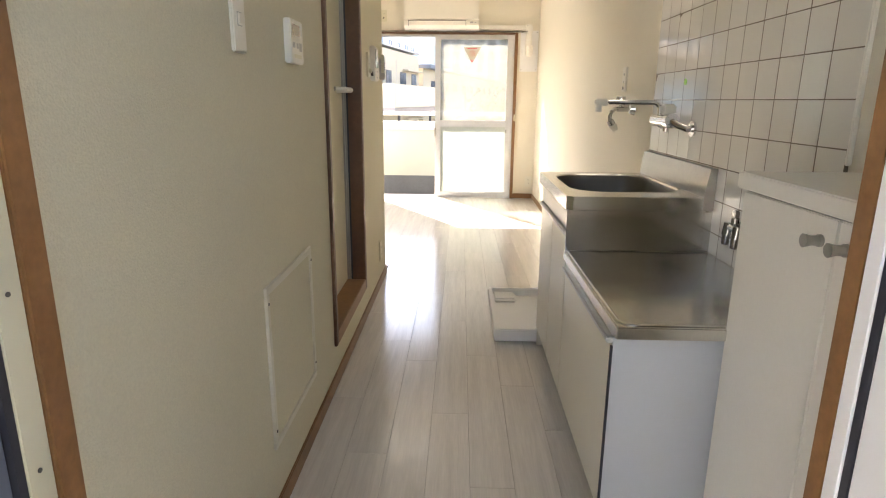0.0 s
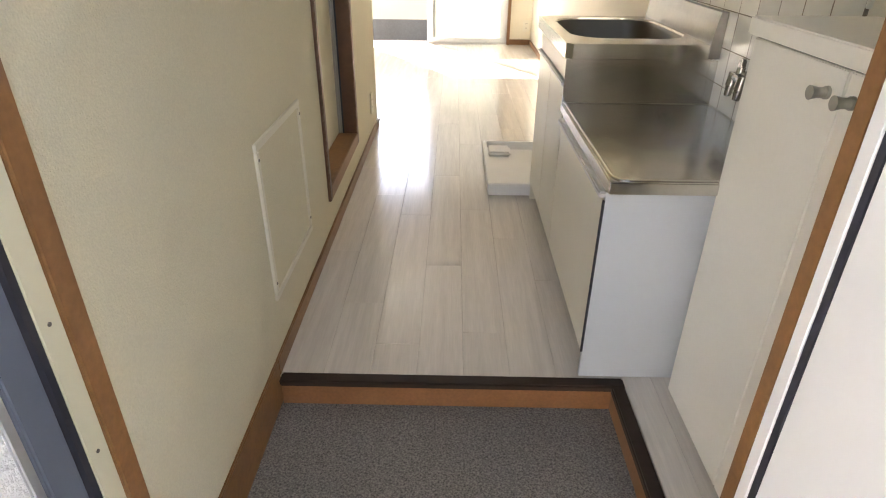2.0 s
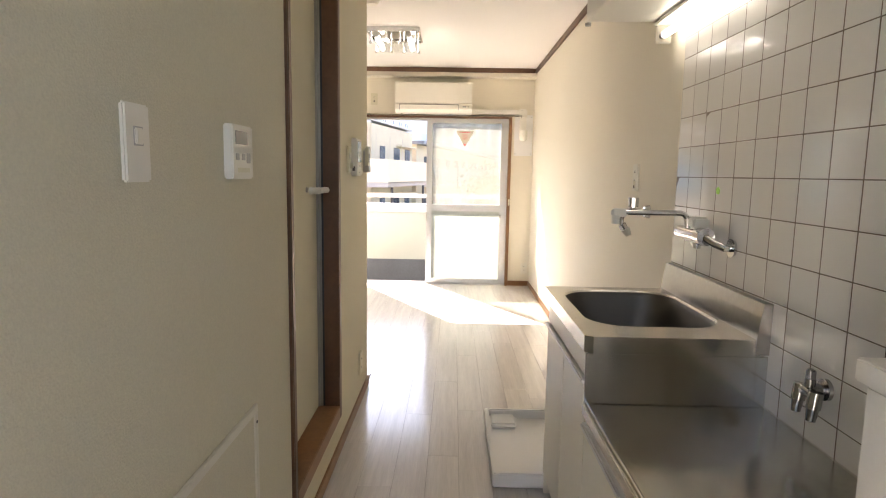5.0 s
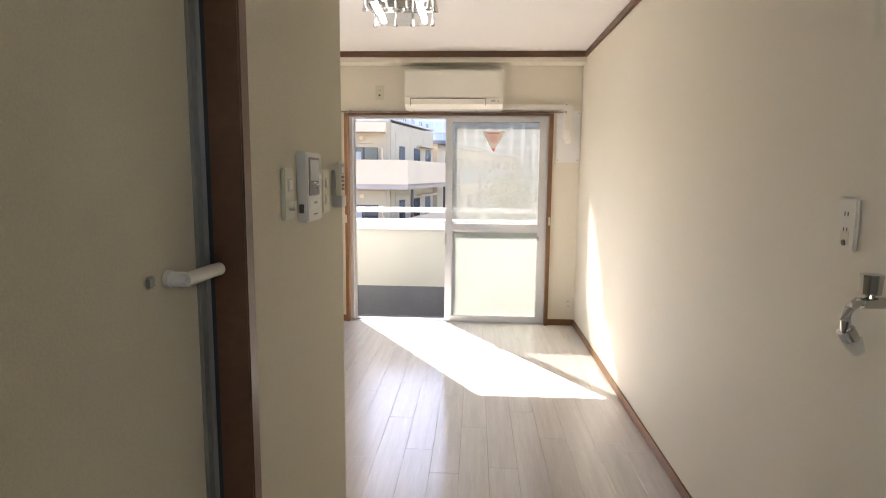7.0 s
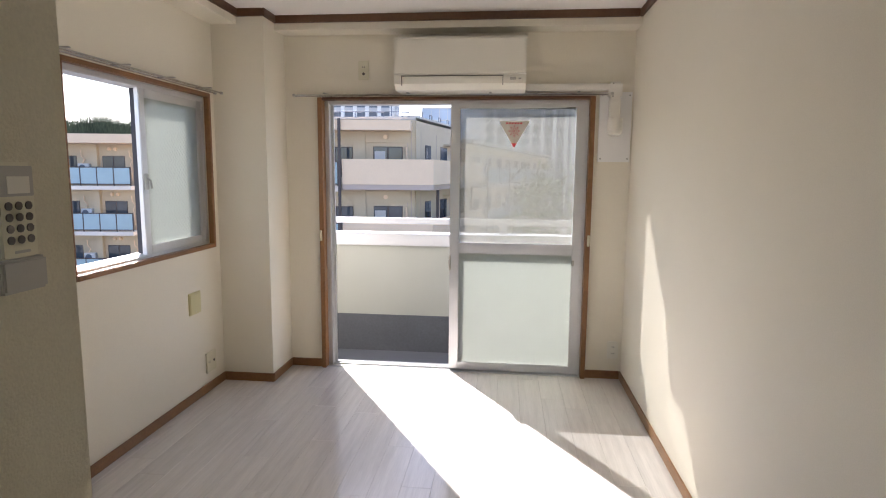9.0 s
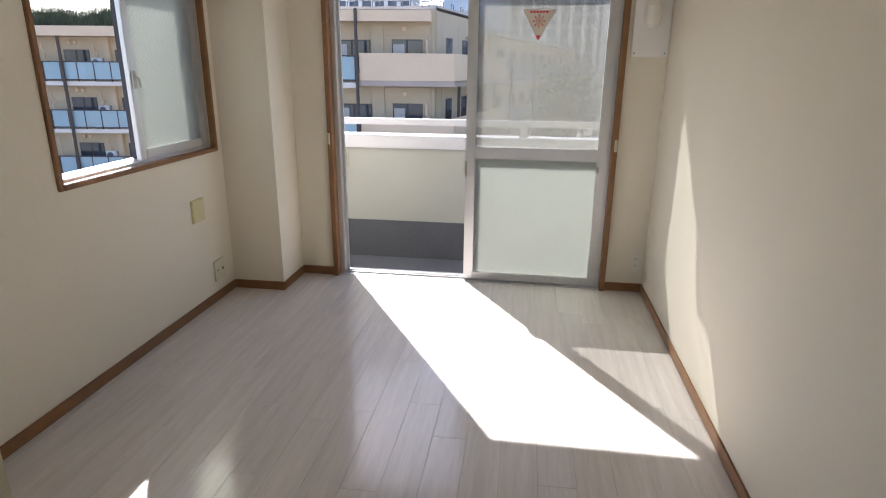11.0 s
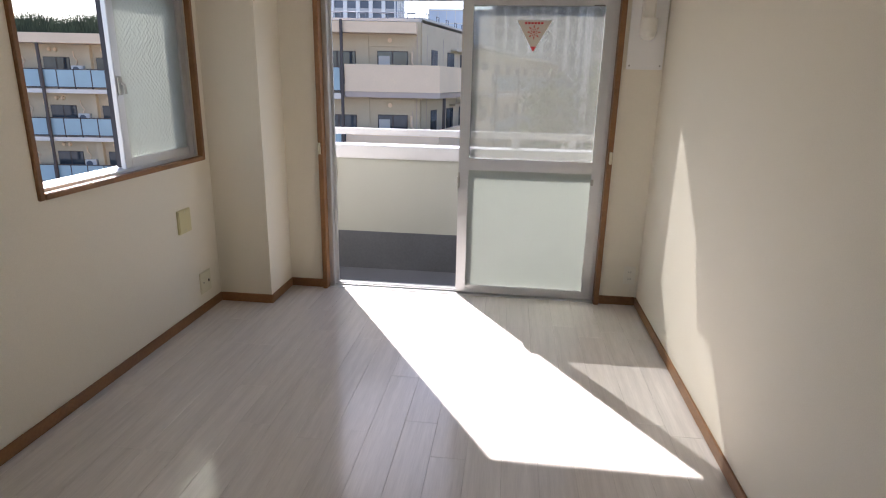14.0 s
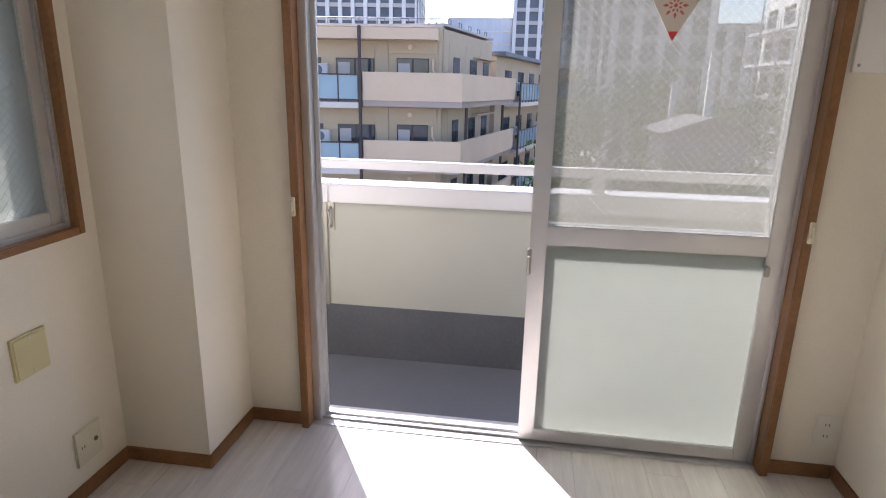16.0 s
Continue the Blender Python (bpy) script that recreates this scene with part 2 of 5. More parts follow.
def part(name, bm, material, parent=None, label="", round_=False):
    me = bpy.data.meshes.new(name)
    bm.to_mesh(me)
    bm.free()
    me.materials.append(material)
    if round_:
        smooth(me)
    ob = new(name, me)
    if parent is not None:
        ob.parent = parent
        ob.matrix_parent_inverse = parent.matrix_basis.inverted()
    if label:
        ob["label"] = label
    return ob


def thing(name, place, label, category, group="", kind=""):
    ob = new(name)
    ob.empty_display_size = 0.1
    ob.matrix_basis = Matrix.Translation(place)
    return tagged(ob, label, category, group, kind)


def bx(name, dims, material, parent=None, bevel=0.0, label="", seg=2):
    return part(name, box(bmesh.new(), *dims, bevel, seg), material, parent, label, round_=bevel > 0)


def structure(name, boxes, material, label, category):
    bm = bmesh.new()
    for b in boxes:
        box(bm, *b)
    return tagged(part(name, bm, material), label, category, kind="structure")


# ---- plan ----
XR, XL, XK = 1.0, -1.54, -0.311      # right wall, room's left wall, kitchen's left wall
Y0, YW, YF = 0.74, 3.745, 6.86        # entrance wall, end of the kitchen wall, window wall
ZC = 2.28                            # ceiling
ZG = -0.082                          # entrance floor
# ---- walls, floor, ceiling ----
structure("wall_east", [(XR, XR + 0.15, Y0 - 0.12, YF + 0.15, -0.2, ZC)], M_WALL, "cream vinyl papered wall, plain and long", "wall")
structure("wall_north", [(XL - 0.15, -0.965, YF, YF + 0.12, -0.2, ZC), (0.743, XR, YF, YF + 0.12, -0.2, ZC),
                         (-0.965, 0.743, YF, YF + 0.12, 1.792, ZC)], M_WALL, "cream papered wall round the balcony window", "wall")
structure("wall_west", [(XL - 0.15, XL, YW - 0.15, 5.285, -0.2, ZC), (XL - 0.15, XL, 6.445, YF, -0.2, ZC),
                        (XL - 0.15, XL, 5.285, 6.445, -0.2, 0.89), (XL - 0.15, XL, 5.285, 6.445, 1.765, ZC)], M_WALL, "cream papered wall round the side window", "wall")
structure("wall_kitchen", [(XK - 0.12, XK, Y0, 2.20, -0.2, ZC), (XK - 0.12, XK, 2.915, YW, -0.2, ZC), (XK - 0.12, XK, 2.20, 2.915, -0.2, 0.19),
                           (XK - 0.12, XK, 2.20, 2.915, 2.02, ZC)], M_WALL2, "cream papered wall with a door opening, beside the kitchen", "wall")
structure("wall_closet", [(XL, XK - 0.12, YW - 0.15, YW, -0.2, ZC)], M_WALL, "cream papered wall closing the room", "wall")
structure("wall_bath", [(XK - 1.3, XK - 0.12, 1.95, 2.02, -0.2, ZC), (XK - 1.3, XK - 0.12, 3.05, 3.12, -0.2, ZC), (XK - 1.36, XK - 1.3, 1.95, 3.12, -0.2, ZC)], M_WHITE, "plain wall of the closed washroom", "wall")
structure("wall_south", [(XK - 0.12, XK - 0.03, 0.62, Y0, -0.2, ZC), (0.635, XR, 0.62, Y0, -0.2, ZC), (XK - 0.02, 0.635, 0.62, Y0, 1.95, ZC)], M_WALL, "wall round the entrance door", "wall")
structure("ceiling", [(XL - 0.15, XR + 0.15, Y0 - 0.12, YF + 0.12, ZC, ZC + 0.12)], M_CEIL, "white papered ceiling", "ceiling")
structure("pillar", [(XL, -1.215, 6.527, YF, -0.01, ZC)], M_WALL, "square cream papered corner pillar", "pillar")
structure("beam_north", [(-1.215, XR, 6.70, YF, 2.195, ZC)], M_WALL, "papered ceiling beam over the balcony window", "beam")
structure("beam_west", [(XL, -1.38, YW, 6.527, 2.195, ZC)], M_WALL, "papered ceiling beam over the side window", "beam")
floor_base = structure("floor", [(XL - 0.1, XR + 0.1, 1.43, YF + 0.12, -0.2, -0.012), (0.66, XR + 0.1, Y0 - 0.12, 1.43, -0.2, -0.012)], M_SUBFLOOR,
                       "pale whitish oak plank floor, slightly glossy", "floor")
entrance = structure("entrance_floor", [(XK - 0.12, 0.66, 0.50, 1.43, -0.25, ZG)], M_MAT, "speckled grey carpet of the sunken entrance", "floor")

# skirting, cornice
def strip(name, dims, material, label, category, bevel=0.003):
    return tagged(bx(name, dims, material, None, bevel), label, category, kind="structure")

BB = 0.055
for nm, d in (("baseboard_east", (XR - 0.009, XR, 3.32, YF, 0, BB)), ("baseboard_north", (0.772, XR - 0.009, YF - 0.009, YF, 0, BB)),
              ("baseboard_corner", (-1.215, -0.993, YF - 0.009, YF, 0, BB)), ("baseboard_pillar", (-1.215, -1.206, 6.527, YF - 0.009, 0, BB)),
              ("baseboard_pillar_front", (XL + 0.009, -1.206, 6.518, 6.527, 0, BB)), ("baseboard_west", (XL, XL + 0.009, YW, 6.527, 0, BB)),
              ("baseboard_kitchen", (XK, XK + 0.009, 1.37, YW, 0, BB)), ("baseboard_end", (XK - 0.6, XK + 0.009, YW, YW + 0.009, 0, BB))):
    strip(nm, d, M_TRIM, "narrow brown wooden skirting board", "skirting board")
strip("baseboard_entrance", (XK, XK + 0.009, 0.739, 1.37, ZG, BB), M_TRIM, "brown wooden skirting of the entrance", "skirting board")
MH = 0.045
for nm, d in (("cornice_north", (-1.215, XR - 0.02, 6.682, 6.70, ZC - MH, ZC)), ("cornice_east", (XR - 0.018, XR, 2.875, 6.70, ZC - MH, ZC)),
              ("cornice_pillar", (-1.215, -1.197, 6.509, 6.682, ZC - MH, ZC)), ("cornice_pillar_front", (-1.38, -1.215, 6.509, 6.527, ZC - MH, ZC)),
              ("cornice_west", (-1.38, -1.362, YW, 6.509, ZC - MH, ZC)), ("cornice_kitchen", (XK, XK + 0.018, Y0, YW, ZC - MH, ZC)),
              ("cornice_end", (-1.362, XK + 0.018, YW, YW + 0.018, ZC - MH, ZC))):
    strip(nm, d, M_DARKTRIM, "dark brown wooden ceiling moulding", "moulding")

# raised floor edge of the entrance
step = thing("entrance_step", (0.1, 1.36, ZG), "brown wooden step edge with a black nosing round the entrance", "step", kind="structure")
bx("riser", (XK + 0.012, 0.63, 1.352, 1.368, ZG, -0.017), M_RISER, step)
bx("side_riser", (0.615, 0.63, Y0, 1.352, ZG, -0.017), M_RISER, step)
bx("nosing", (XK + 0.010, 0.648, 1.346, 1.385, -0.017, 0.004), M_BLACKTRIM, step, 0.004)
bx("side_nosing", (0.609, 0.646, Y0, 1.346, -0.017, 0.004), M_BLACKTRIM, step, 0.004)
structure("step_core", [(XK, 0.66, 1.368, 1.43, -0.2, -0.03), (0.63, 0.66, Y0, 1.368, -0.2, -0.03)], M_SUBFLOOR, "timber under the step", "step")

# ---- entrance door, its frame and the gallery outside ----
frame_left = thing("entrance_door_frame", (0.15, 0.66, ZG), "grey steel entrance door frame with brown inner casing", "door frame", kind="structure")
bx("casing", (XK - 0.02, XK + 0.005, 0.695, 0.738, ZG, 1.98), M_TRIM, frame_left, 0.003, "brown wooden casing")
bx("casing", (0.606, 0.634, 0.731, 0.765, ZG, 1.98), M_TRIM, frame_left, 0.003, "brown wooden casing")
bx("casing", (XK - 0.02, 0.634, 0.705, 0.74, 1.95, 1.985), M_TRIM, frame_left, 0.003, "brown wooden casing")
bx("reveal", (XK - 0.02, XK + 0.002, 0.654, 0.694, ZG, 1.95), M_IVORY, frame_left, 0.002, "cream reveal board with small screws")
bx("reveal", (0.604, 0.634, 0.705, 0.730, ZG, 1.95), M_DOORLEAF, frame_left, 0.002, "white reveal board")
bx("gasket", (XK - 0.02, XK + 0.001, 0.641, 0.653, ZG, 1.95), M_GASKET_SHADE, frame_left)
bx("gasket", (0.606, 0.634, 0.692, 0.704, ZG, 1.95), M_GASKET_SHADE, frame_left)
bx("jamb", (XK - 0.06, XK - 0.004, 0.588, 0.640, ZG - 0.02, 1.99), M_FRAME, frame_left, 0.003, "dark grey steel jamb")
bx("jamb_edge", (XK - 0.06, XK - 0.008, 0.570, 0.588, ZG - 0.02, 1.99), M_ALU, frame_left, 0.003, "pale steel edge")
bx("head", (XK - 0.06, 0.617, 0.585, 0.640, 1.95, 2.0), M_FRAME, frame_left, 0.003)
for i in range(9):
    part("screw", cyl(bmesh.new(), (XK + 0.002, 0.672, 0.05 + 0.21 * i), (XK + 0.0035, 0.672, 0.05 + 0.21 * i), 0.003, seg=8), M_DARK, frame_left)
bx("threshold", (XK - 0.06, 0.617, 0.50, 0.64, ZG - 0.01, ZG + 0.012), M_ALU, frame_left, 0.004, "worn steel threshold")
door_1 = thing("entrance_door", (0.61, 0.68, ZG), "white steel entrance door standing wide open", "door", kind="structure")
bx("leaf", (0.606, 0.634, -0.22, 0.691, ZG + 0.02, 1.95), M_DOORLEAF, door_1, 0.003)
bmh = bmesh.new()
cyl(bmh, (0.606, -0.13, 0.88), (0.575, -0.13, 0.88), 0.024)
sweep(bmh, [(0.575, -0.13, 0.88), (0.56, -0.12, 0.88), (0.556, -0.06, 0.88), (0.556, -0.01, 0.88)], 0.009)
part("handle", bmh, M_SATIN, door_1, "steel lever handle", True)
structure("gallery_wall", [(XK - 0.10, XK - 0.012, -0.15, 0.570, -0.3, 2.4), (0.66, 0.80, 0.3, 0.62, -0.3, 2.4)], M_STUCCO, "white rough stucco wall of the outside gallery", "wall")
structure("gallery_floor", [(-4, 4, -1.35, 0.50, -0.3, ZG - 0.02)], M_CONC, "grey concrete gallery floor", "floor")
# Unseen wall and slab, sized to cut the daylight entering at the door
structure("gallery_parapet", [(-4, 4, -1.50, -1.35, -0.3, 1.65)], M_STUCCO, "unseen white stucco wall added to hold back the gallery daylight", "wall")
structure("gallery_ceiling", [(-4, 4, -1.45, 0.62, 2.4, 2.55)], M_CONC, "unseen concrete slab added over the gallery to limit daylight", "ceiling")

# ---- washroom door ----
door_2 = thing("washroom_door", (XK - 0.08, 2.55, 0.18), "cream flush washroom door, shut, with a white lever handle", "door", kind="structure")
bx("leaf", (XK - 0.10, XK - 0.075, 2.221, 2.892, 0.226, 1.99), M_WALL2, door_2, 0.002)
bx("edge_strip", (XK - 0.080, XK - 0.068, 2.869, 2.892, 0.226, 1.99), M_SATIN, door_2, 0.002, "aluminium edge strip")
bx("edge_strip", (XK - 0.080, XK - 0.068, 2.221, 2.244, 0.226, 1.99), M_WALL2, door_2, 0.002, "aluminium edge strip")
bx("casing", (XK - 0.10, XK + 0.012, 2.191, 2.221, 0.164, 2.045), M_DARKTRIM, door_2, 0.003, "brown wooden casing")
bx("casing", (XK - 0.052, XK + 0.012, 2.892, 2.932, 0.164, 2.045), M_DARKTRIM, door_2, 0.003, "brown wooden casing")
bx("jamb_strip", (XK - 0.10, XK - 0.060, 2.893, 2.932, 0.164, 2.045), M_SATIN, door_2, 0.002, "dull metal jamb strip")
bx("gasket", (XK - 0.060, XK - 0.052, 2.895, 2.932, 0.164, 2.045), M_GASKET_SHADE, door_2, 0.0, "black rubber gasket")
bx("head", (XK - 0.10, XK + 0.012, 2.221, 2.892, 1.99, 2.045), M_DARKTRIM, door_2, 0.003)
bx("sill", (XK - 0.10, XK + 0.012, 2.221, 2.892, 0.164, 0.222), M_TRIM, door_2, 0.003, "brown wooden sill")
bml = bmesh.new()
cyl(bml, (XK - 0.076, 2.765, 1.132), (XK - 0.066, 2.765, 1.132), 0.015)
cyl(bml, (XK - 0.07, 2.765, 1.132), (XK - 0.035, 2.765, 1.132), 0.013)
sweep(bml, [(XK - 0.04, 2.755, 1.132), (XK - 0.038, 2.795, 1.132), (XK - 0.038, 2.850, 1.132), (XK - 0.034, 2.877, 1.132)], 0.012)
part("handle", bml, M_PLASTIC, door_2, "white lever handle", True)
bx("lock_plate", (XK - 0.076, XK - 0.068, 2.700, 2.720, 1.126, 1.146), M_SATIN, door_2, 0.003, "small dull lock plate")

# ---- inspection hatch, switches, panels on the kitchen wall ----
hatch = thing("inspection_hatch", (XK, 1.66, 0.19), "white access hatch with a narrow plastic rim on the wall", "hatch")
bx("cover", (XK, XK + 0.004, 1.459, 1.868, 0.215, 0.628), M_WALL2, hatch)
for d in ((1.444, 1.883, 0.199, 0.221), (1.444, 1.883, 0.621, 0.643), (1.444, 1.466, 0.221, 0.621), (1.861, 1.883, 0.221, 0.621)):
    bx("rim", (XK, XK + 0.008, d[0], d[1], d[2], d[3]), M_RIM, hatch, 0.002)
for y in (1.455, 1.872):
    for z in (0.25, 0.6):
        part("screw", cyl(bmesh.new(), (XK + 0.008, y, z), (XK + 0.0095, y, z), 0.004, seg=8), M_DARK, hatch)


def wall_plate(name, place, normal, w, h, label, category, material, rockers=(), thick=0.01, group=""):
    """A switch or socket plate; rockers: (offset across, offset up, width, height, kind)."""
    th = thing(name, place, label, category, group)
    n = Vector(normal)
    side = Vector((0, 0, 1)).cross(n)
    def slab(bm, a, b, c, d, lo, hi, bev):
        p, q = Vector(place) + side * a + n * lo, Vector(place) + side * b + n * hi
        x0, x1, y0, y1 = min(p.x, q.x), max(p.x, q.x), min(p.y, q.y), max(p.y, q.y)
        box(bm, x0, x1, y0, y1, place[2] + c, place[2] + d, bev)
        return bm
    part("plate", slab(bmesh.new(), -w / 2, w / 2, -h / 2, h / 2, 0, thick, 0.003), material, th, "", True)
    for a, c, rw, rh, kind in rockers:
        if kind == "rocker":
            part("rocker", slab(bmesh.new(), a - rw / 2, a + rw / 2, c - rh / 2, c + rh / 2, thick - 0.002, thick + 0.004, 0.002), M_PLASTIC, th, "", True)
            part("gap", slab(bmesh.new(), a - rw / 2 - 0.002, a + rw / 2 + 0.002, c - rh / 2 - 0.002, c + rh / 2 + 0.002, thick - 0.003, thick + 0.0006, 0), M_BUTTON, th)
        elif kind == "slots":
            bm = bmesh.new()
            for dx in (-0.006, 0.006):
                slab(bm, a + dx - 0.0015, a + dx + 0.0015, c - 0.005, c + 0.005, thick - 0.003, thick + 0.0006, 0)
            part("slots", bm, M_DARK, th)
        elif kind == "hole":
            bm = bmesh.new()
            o = Vector(place) + side * a + Vector((0, 0, c))
            cyl(bm, o + n * (thick - 0.002), o + n * (thick + 0.003), rw / 2, seg=12)
            part("jack", bm, M_DARK, th)
        elif kind == "knob":
            bm = bmesh.new()
            o = Vector(place) + side * a + Vector((0, 0, c))
            cyl(bm, o + n * thick, o + n * (thick + 0.014), rw / 2, rw / 2.4, seg=20)
            part("dial", bm, M_IVORY, th, "", True)
        else:
            part("panel", slab(bmesh.new(), a - rw / 2, a + rw / 2, c - rh / 2, c + rh / 2, thick - 0.002, thick + 0.0012, 0.0005), kind, th)
    return th

EAST = (1, 0, 0)
wall_plate("light_switch", (XK, 1.392, 1.242), EAST, 0.07, 0.115, "white light switch plate with a single rocker", "light switch", M_PLASTIC, ((0.0, 0.01, 0.022, 0.024, "rocker"),), 0.009)
wall_plate("water_heater_remote", (XK, 1.796, 1.243), EAST, 0.122, 0.114, "white water heater control panel with a small display", "control panel", M_PLASTIC,
           ((-0.01, 0.03, 0.07, 0.028, M_SCREEN2), (-0.035, -0.01, 0.018, 0.014, M_BUTTON), (0.0, -0.01, 0.018, 0.014, M_BUTTON), (0.03, -0.012, 0.022, 0.022, M_BUTTON), (0.0, -0.038, 0.07, 0.01, M_IVORY)), 0.02)
wall_plate("bath_switch", (XK, 3.167, 1.261), EAST, 0.07, 0.12, "ivory switch plate with one rocker and a dial", "light switch", M_IVORY, ((0.0, 0.02, 0.024, 0.024, "rocker"), (0.0, -0.028, 0.026, 0.026, "knob")), 0.01)
ic = thing("intercom", (XK, 3.316, 1.187), "white video intercom with a dark screen, on the wall", "intercom")
bx("body", (XK, XK + 0.028, 3.250, 3.384, 1.187, 1.360), M_PLASTIC, ic, 0.004)
bx("screen_frame", (XK + 0.027, XK + 0.0295, 3.262, 3.356, 1.253, 1.348), M_SCREEN, ic, 0.001, "dark screen surround")
bx("screen", (XK + 0.029, XK + 0.0303, 3.271, 3.346, 1.289, 1.342), M_SCREEN2, ic, 0.0, "grey switched-off screen")
bx("button", (XK + 0.029, XK + 0.0312, 3.331, 3.349, 1.267, 1.275), M_SCREEN, ic, 0.001)
bx("print_bar", (XK + 0.029, XK + 0.0298, 3.333, 3.347, 1.279, 1.281), M_BUTTON, ic)
bx("print_bar", (XK + 0.029, XK + 0.0298, 3.302, 3.325, 1.283, 1.2855), M_BUTTON, ic)
bx("flap", (XK + 0.027, XK + 0.0300, 3.263, 3.356, 1.219, 1.250), M_WHITE, ic, 0.001, "white flap under the screen")
for a in range(4):
    bx("print_bar", (XK + 0.0298, XK + 0.0305, 3.300 + 0.008 * a, 3.306 + 0.008 * a, 1.231, 1.237), M_BUTTON, ic)
bx("microphone_slot", (XK + 0.027, XK + 0.0285, 3.304, 3.336, 1.203, 1.206), M_DARK, ic)
bx("side_jack", (XK + 0.006, XK + 0.018, 3.2492, 3.251, 1.21, 1.232), M_DARK, ic)
wall_plate("double_switch", (XK, 3.502, 1.257), EAST, 0.076, 0.124, "ivory switch plate with two rockers", "light switch", M_IVORY, ((0.0, 0.023, 0.026, 0.024, "rocker"), (0.0, -0.024, 0.026, 0.024, "rocker")), 0.01)
rc = thing("air_conditioner_remote", (XK, 3.636, 1.205), "ivory remote control with small keys in a grey wall holder", "remote control")
bx("holder", (XK, XK + 0.032, 3.604, 3.664, 1.204, 1.240), M_BUTTON, rc, 0.003, "grey plastic holder")
bx("holder_back", (XK, XK + 0.010, 3.604, 3.664, 1.238, 1.318), M_BUTTON, rc, 0.002, "grey plastic holder")
bx("body", (XK + 0.0105, XK + 0.028, 3.608, 3.660, 1.238, 1.342), M_IVORY, rc, 0.004)
bx("display_surround", (XK + 0.0275, XK + 0.0287, 3.612, 3.656, 1.306, 1.338), M_BUTTON, rc, 0.001, "grey display surround")
bx("display", (XK + 0.0283, XK + 0.0292, 3.621, 3.650, 1.309, 1.327), M_PLASTIC, rc)
for i in range(4):
    for j in range(3):
        part("key", cyl(bmesh.new(), (XK + 0.0275, 3.621 + j * 0.013, 1.296 - i * 0.012), (XK + 0.0295, 3.621 + j * 0.013, 1.296 - i * 0.012), 0.0045, seg=10), M_DARK, rc)
bx("print_bar", (XK + 0.0275, XK + 0.0284, 3.625, 3.645, 1.2455, 1.2485), M_BUTTON, rc)
wall_plate("low_socket", (XK, 3.49, 0.214), EAST, 0.07, 0.12, "ivory double socket plate low on the wall end", "socket", M_IVORY, ((0.0, 0.022, 0, 0, "slots"), (0.0, -0.022, 0, 0, "slots")), 0.009)
WEST = (-1, 0, 0)
wall_plate("washer_socket", (XR, 3.234, 1.201), WEST, 0.07, 0.122, "ivory washing machine socket with an earth terminal", "socket", M_PLASTIC,
           ((0.0, 0.025, 0, 0, "slots"), (0.0, -0.012, 0, 0, "slots"), (0.0, -0.042, 0.014, 0.014, "hole"), (0.0, -0.03, 0.03, 0.03, M_IVORY)), 0.01)
NORTHW = (0, -1, 0)
wall_plate("aerial_socket", (0.945, YF, 0.195), NORTHW, 0.07, 0.115, "white double socket plate near the corner", "socket", M_PLASTIC, ((0.0, 0.022, 0, 0, "slots"), (0.0, -0.022, 0, 0, "slots")), 0.009)
wall_plate("air_conditioner_socket", (-0.69, YF, 1.975), NORTHW, 0.07, 0.12, "ivory socket plate high on the wall for the air conditioner", "socket", M_IVORY, ((0.0, 0.02, 0, 0, "slots"), (0.0, -0.022, 0.018, 0.018, "hole")), 0.009)
bc = thing("blank_cover", (XL, 6.19, 0.50), "yellowed plastic cover plate with rounded corners", "cover plate")
part("cover", box(bmesh.new(), XL - 0.020, XL + 0.009, 6.122, 6.270, 0.497, 0.652, 0.018, 4), M_YELLOWED, bc, "", True)
part("raised_panel", box(bmesh.new(), XL + 0.004, XL + 0.013, 6.138, 6.254, 0.514, 0.635, 0.004, 3), M_YELLOWED, bc, "", True)
for z in (0.525, 0.625):
    part("screw", cyl(bmesh.new(), (XL + 0.013, 6.196, z), (XL + 0.0142, 6.196, z), 0.004, seg=10), M_IVORY, bc)
wall_plate("telephone_socket", (XL, 6.352, 0.180), EAST, 0.115, 0.125, "ivory plate with a socket and aerial jack", "socket", M_IVORY, ((-0.028, 0.0, 0, 0, "slots"), (0.028, 0.0, 0.016, 0.016, "hole")), 0.009)
# ---- kitchen ----
YA, YB, YC = 1.335, 2.02, 2.70       # stove counter, sink unit
XFRONT, XCAB = 0.515, 0.524
ZS, ZK = 0.607, 0.790
YD = 2.645

YS = YA + 0.054
stove = thing("stove_cabinet", (0.76, 1.68, 0), "low white stove cabinet with a pale grey side, stainless top", "cabinet")
bx("body", (XCAB + 0.018, 0.985, YS + 0.022, YB - 0.002, 0.07, ZS - 0.03), M_CAB, stove)
bx("side_panel", (XCAB + 0.004, 0.985, YS + 0.004, YS + 0.021, 0.0, ZS - 0.03), M_SIDE, stove, 0.001, "pale grey-blue side board")
bx("plinth", (XCAB + 0.05, 0.985, YS + 0.022, YB - 0.002, 0.0, 0.069), M_CAB, stove)
bx("door", (XCAB, XCAB + 0.017, YS + 0.010, YB - 0.003, 0.085, 0.535), M_CAB, stove, 0.002)
# Solid black strip painted in for the shade between door and side board
bx("edge_band", (XCAB - 0.001, XCAB + 0.018, YS + 0.0045, YS + 0.0095, 0.085, 0.535), M_GASKET_SHADE, stove, 0.0, "black strip standing in for the shaded gap beside the door")
bx("grip_rail", (XCAB - 0.012, XCAB + 0.017, YS + 0.006, YB - 0.003, 0.540, 0.556), M_ALU, stove, 0.004, "aluminium grip rail")
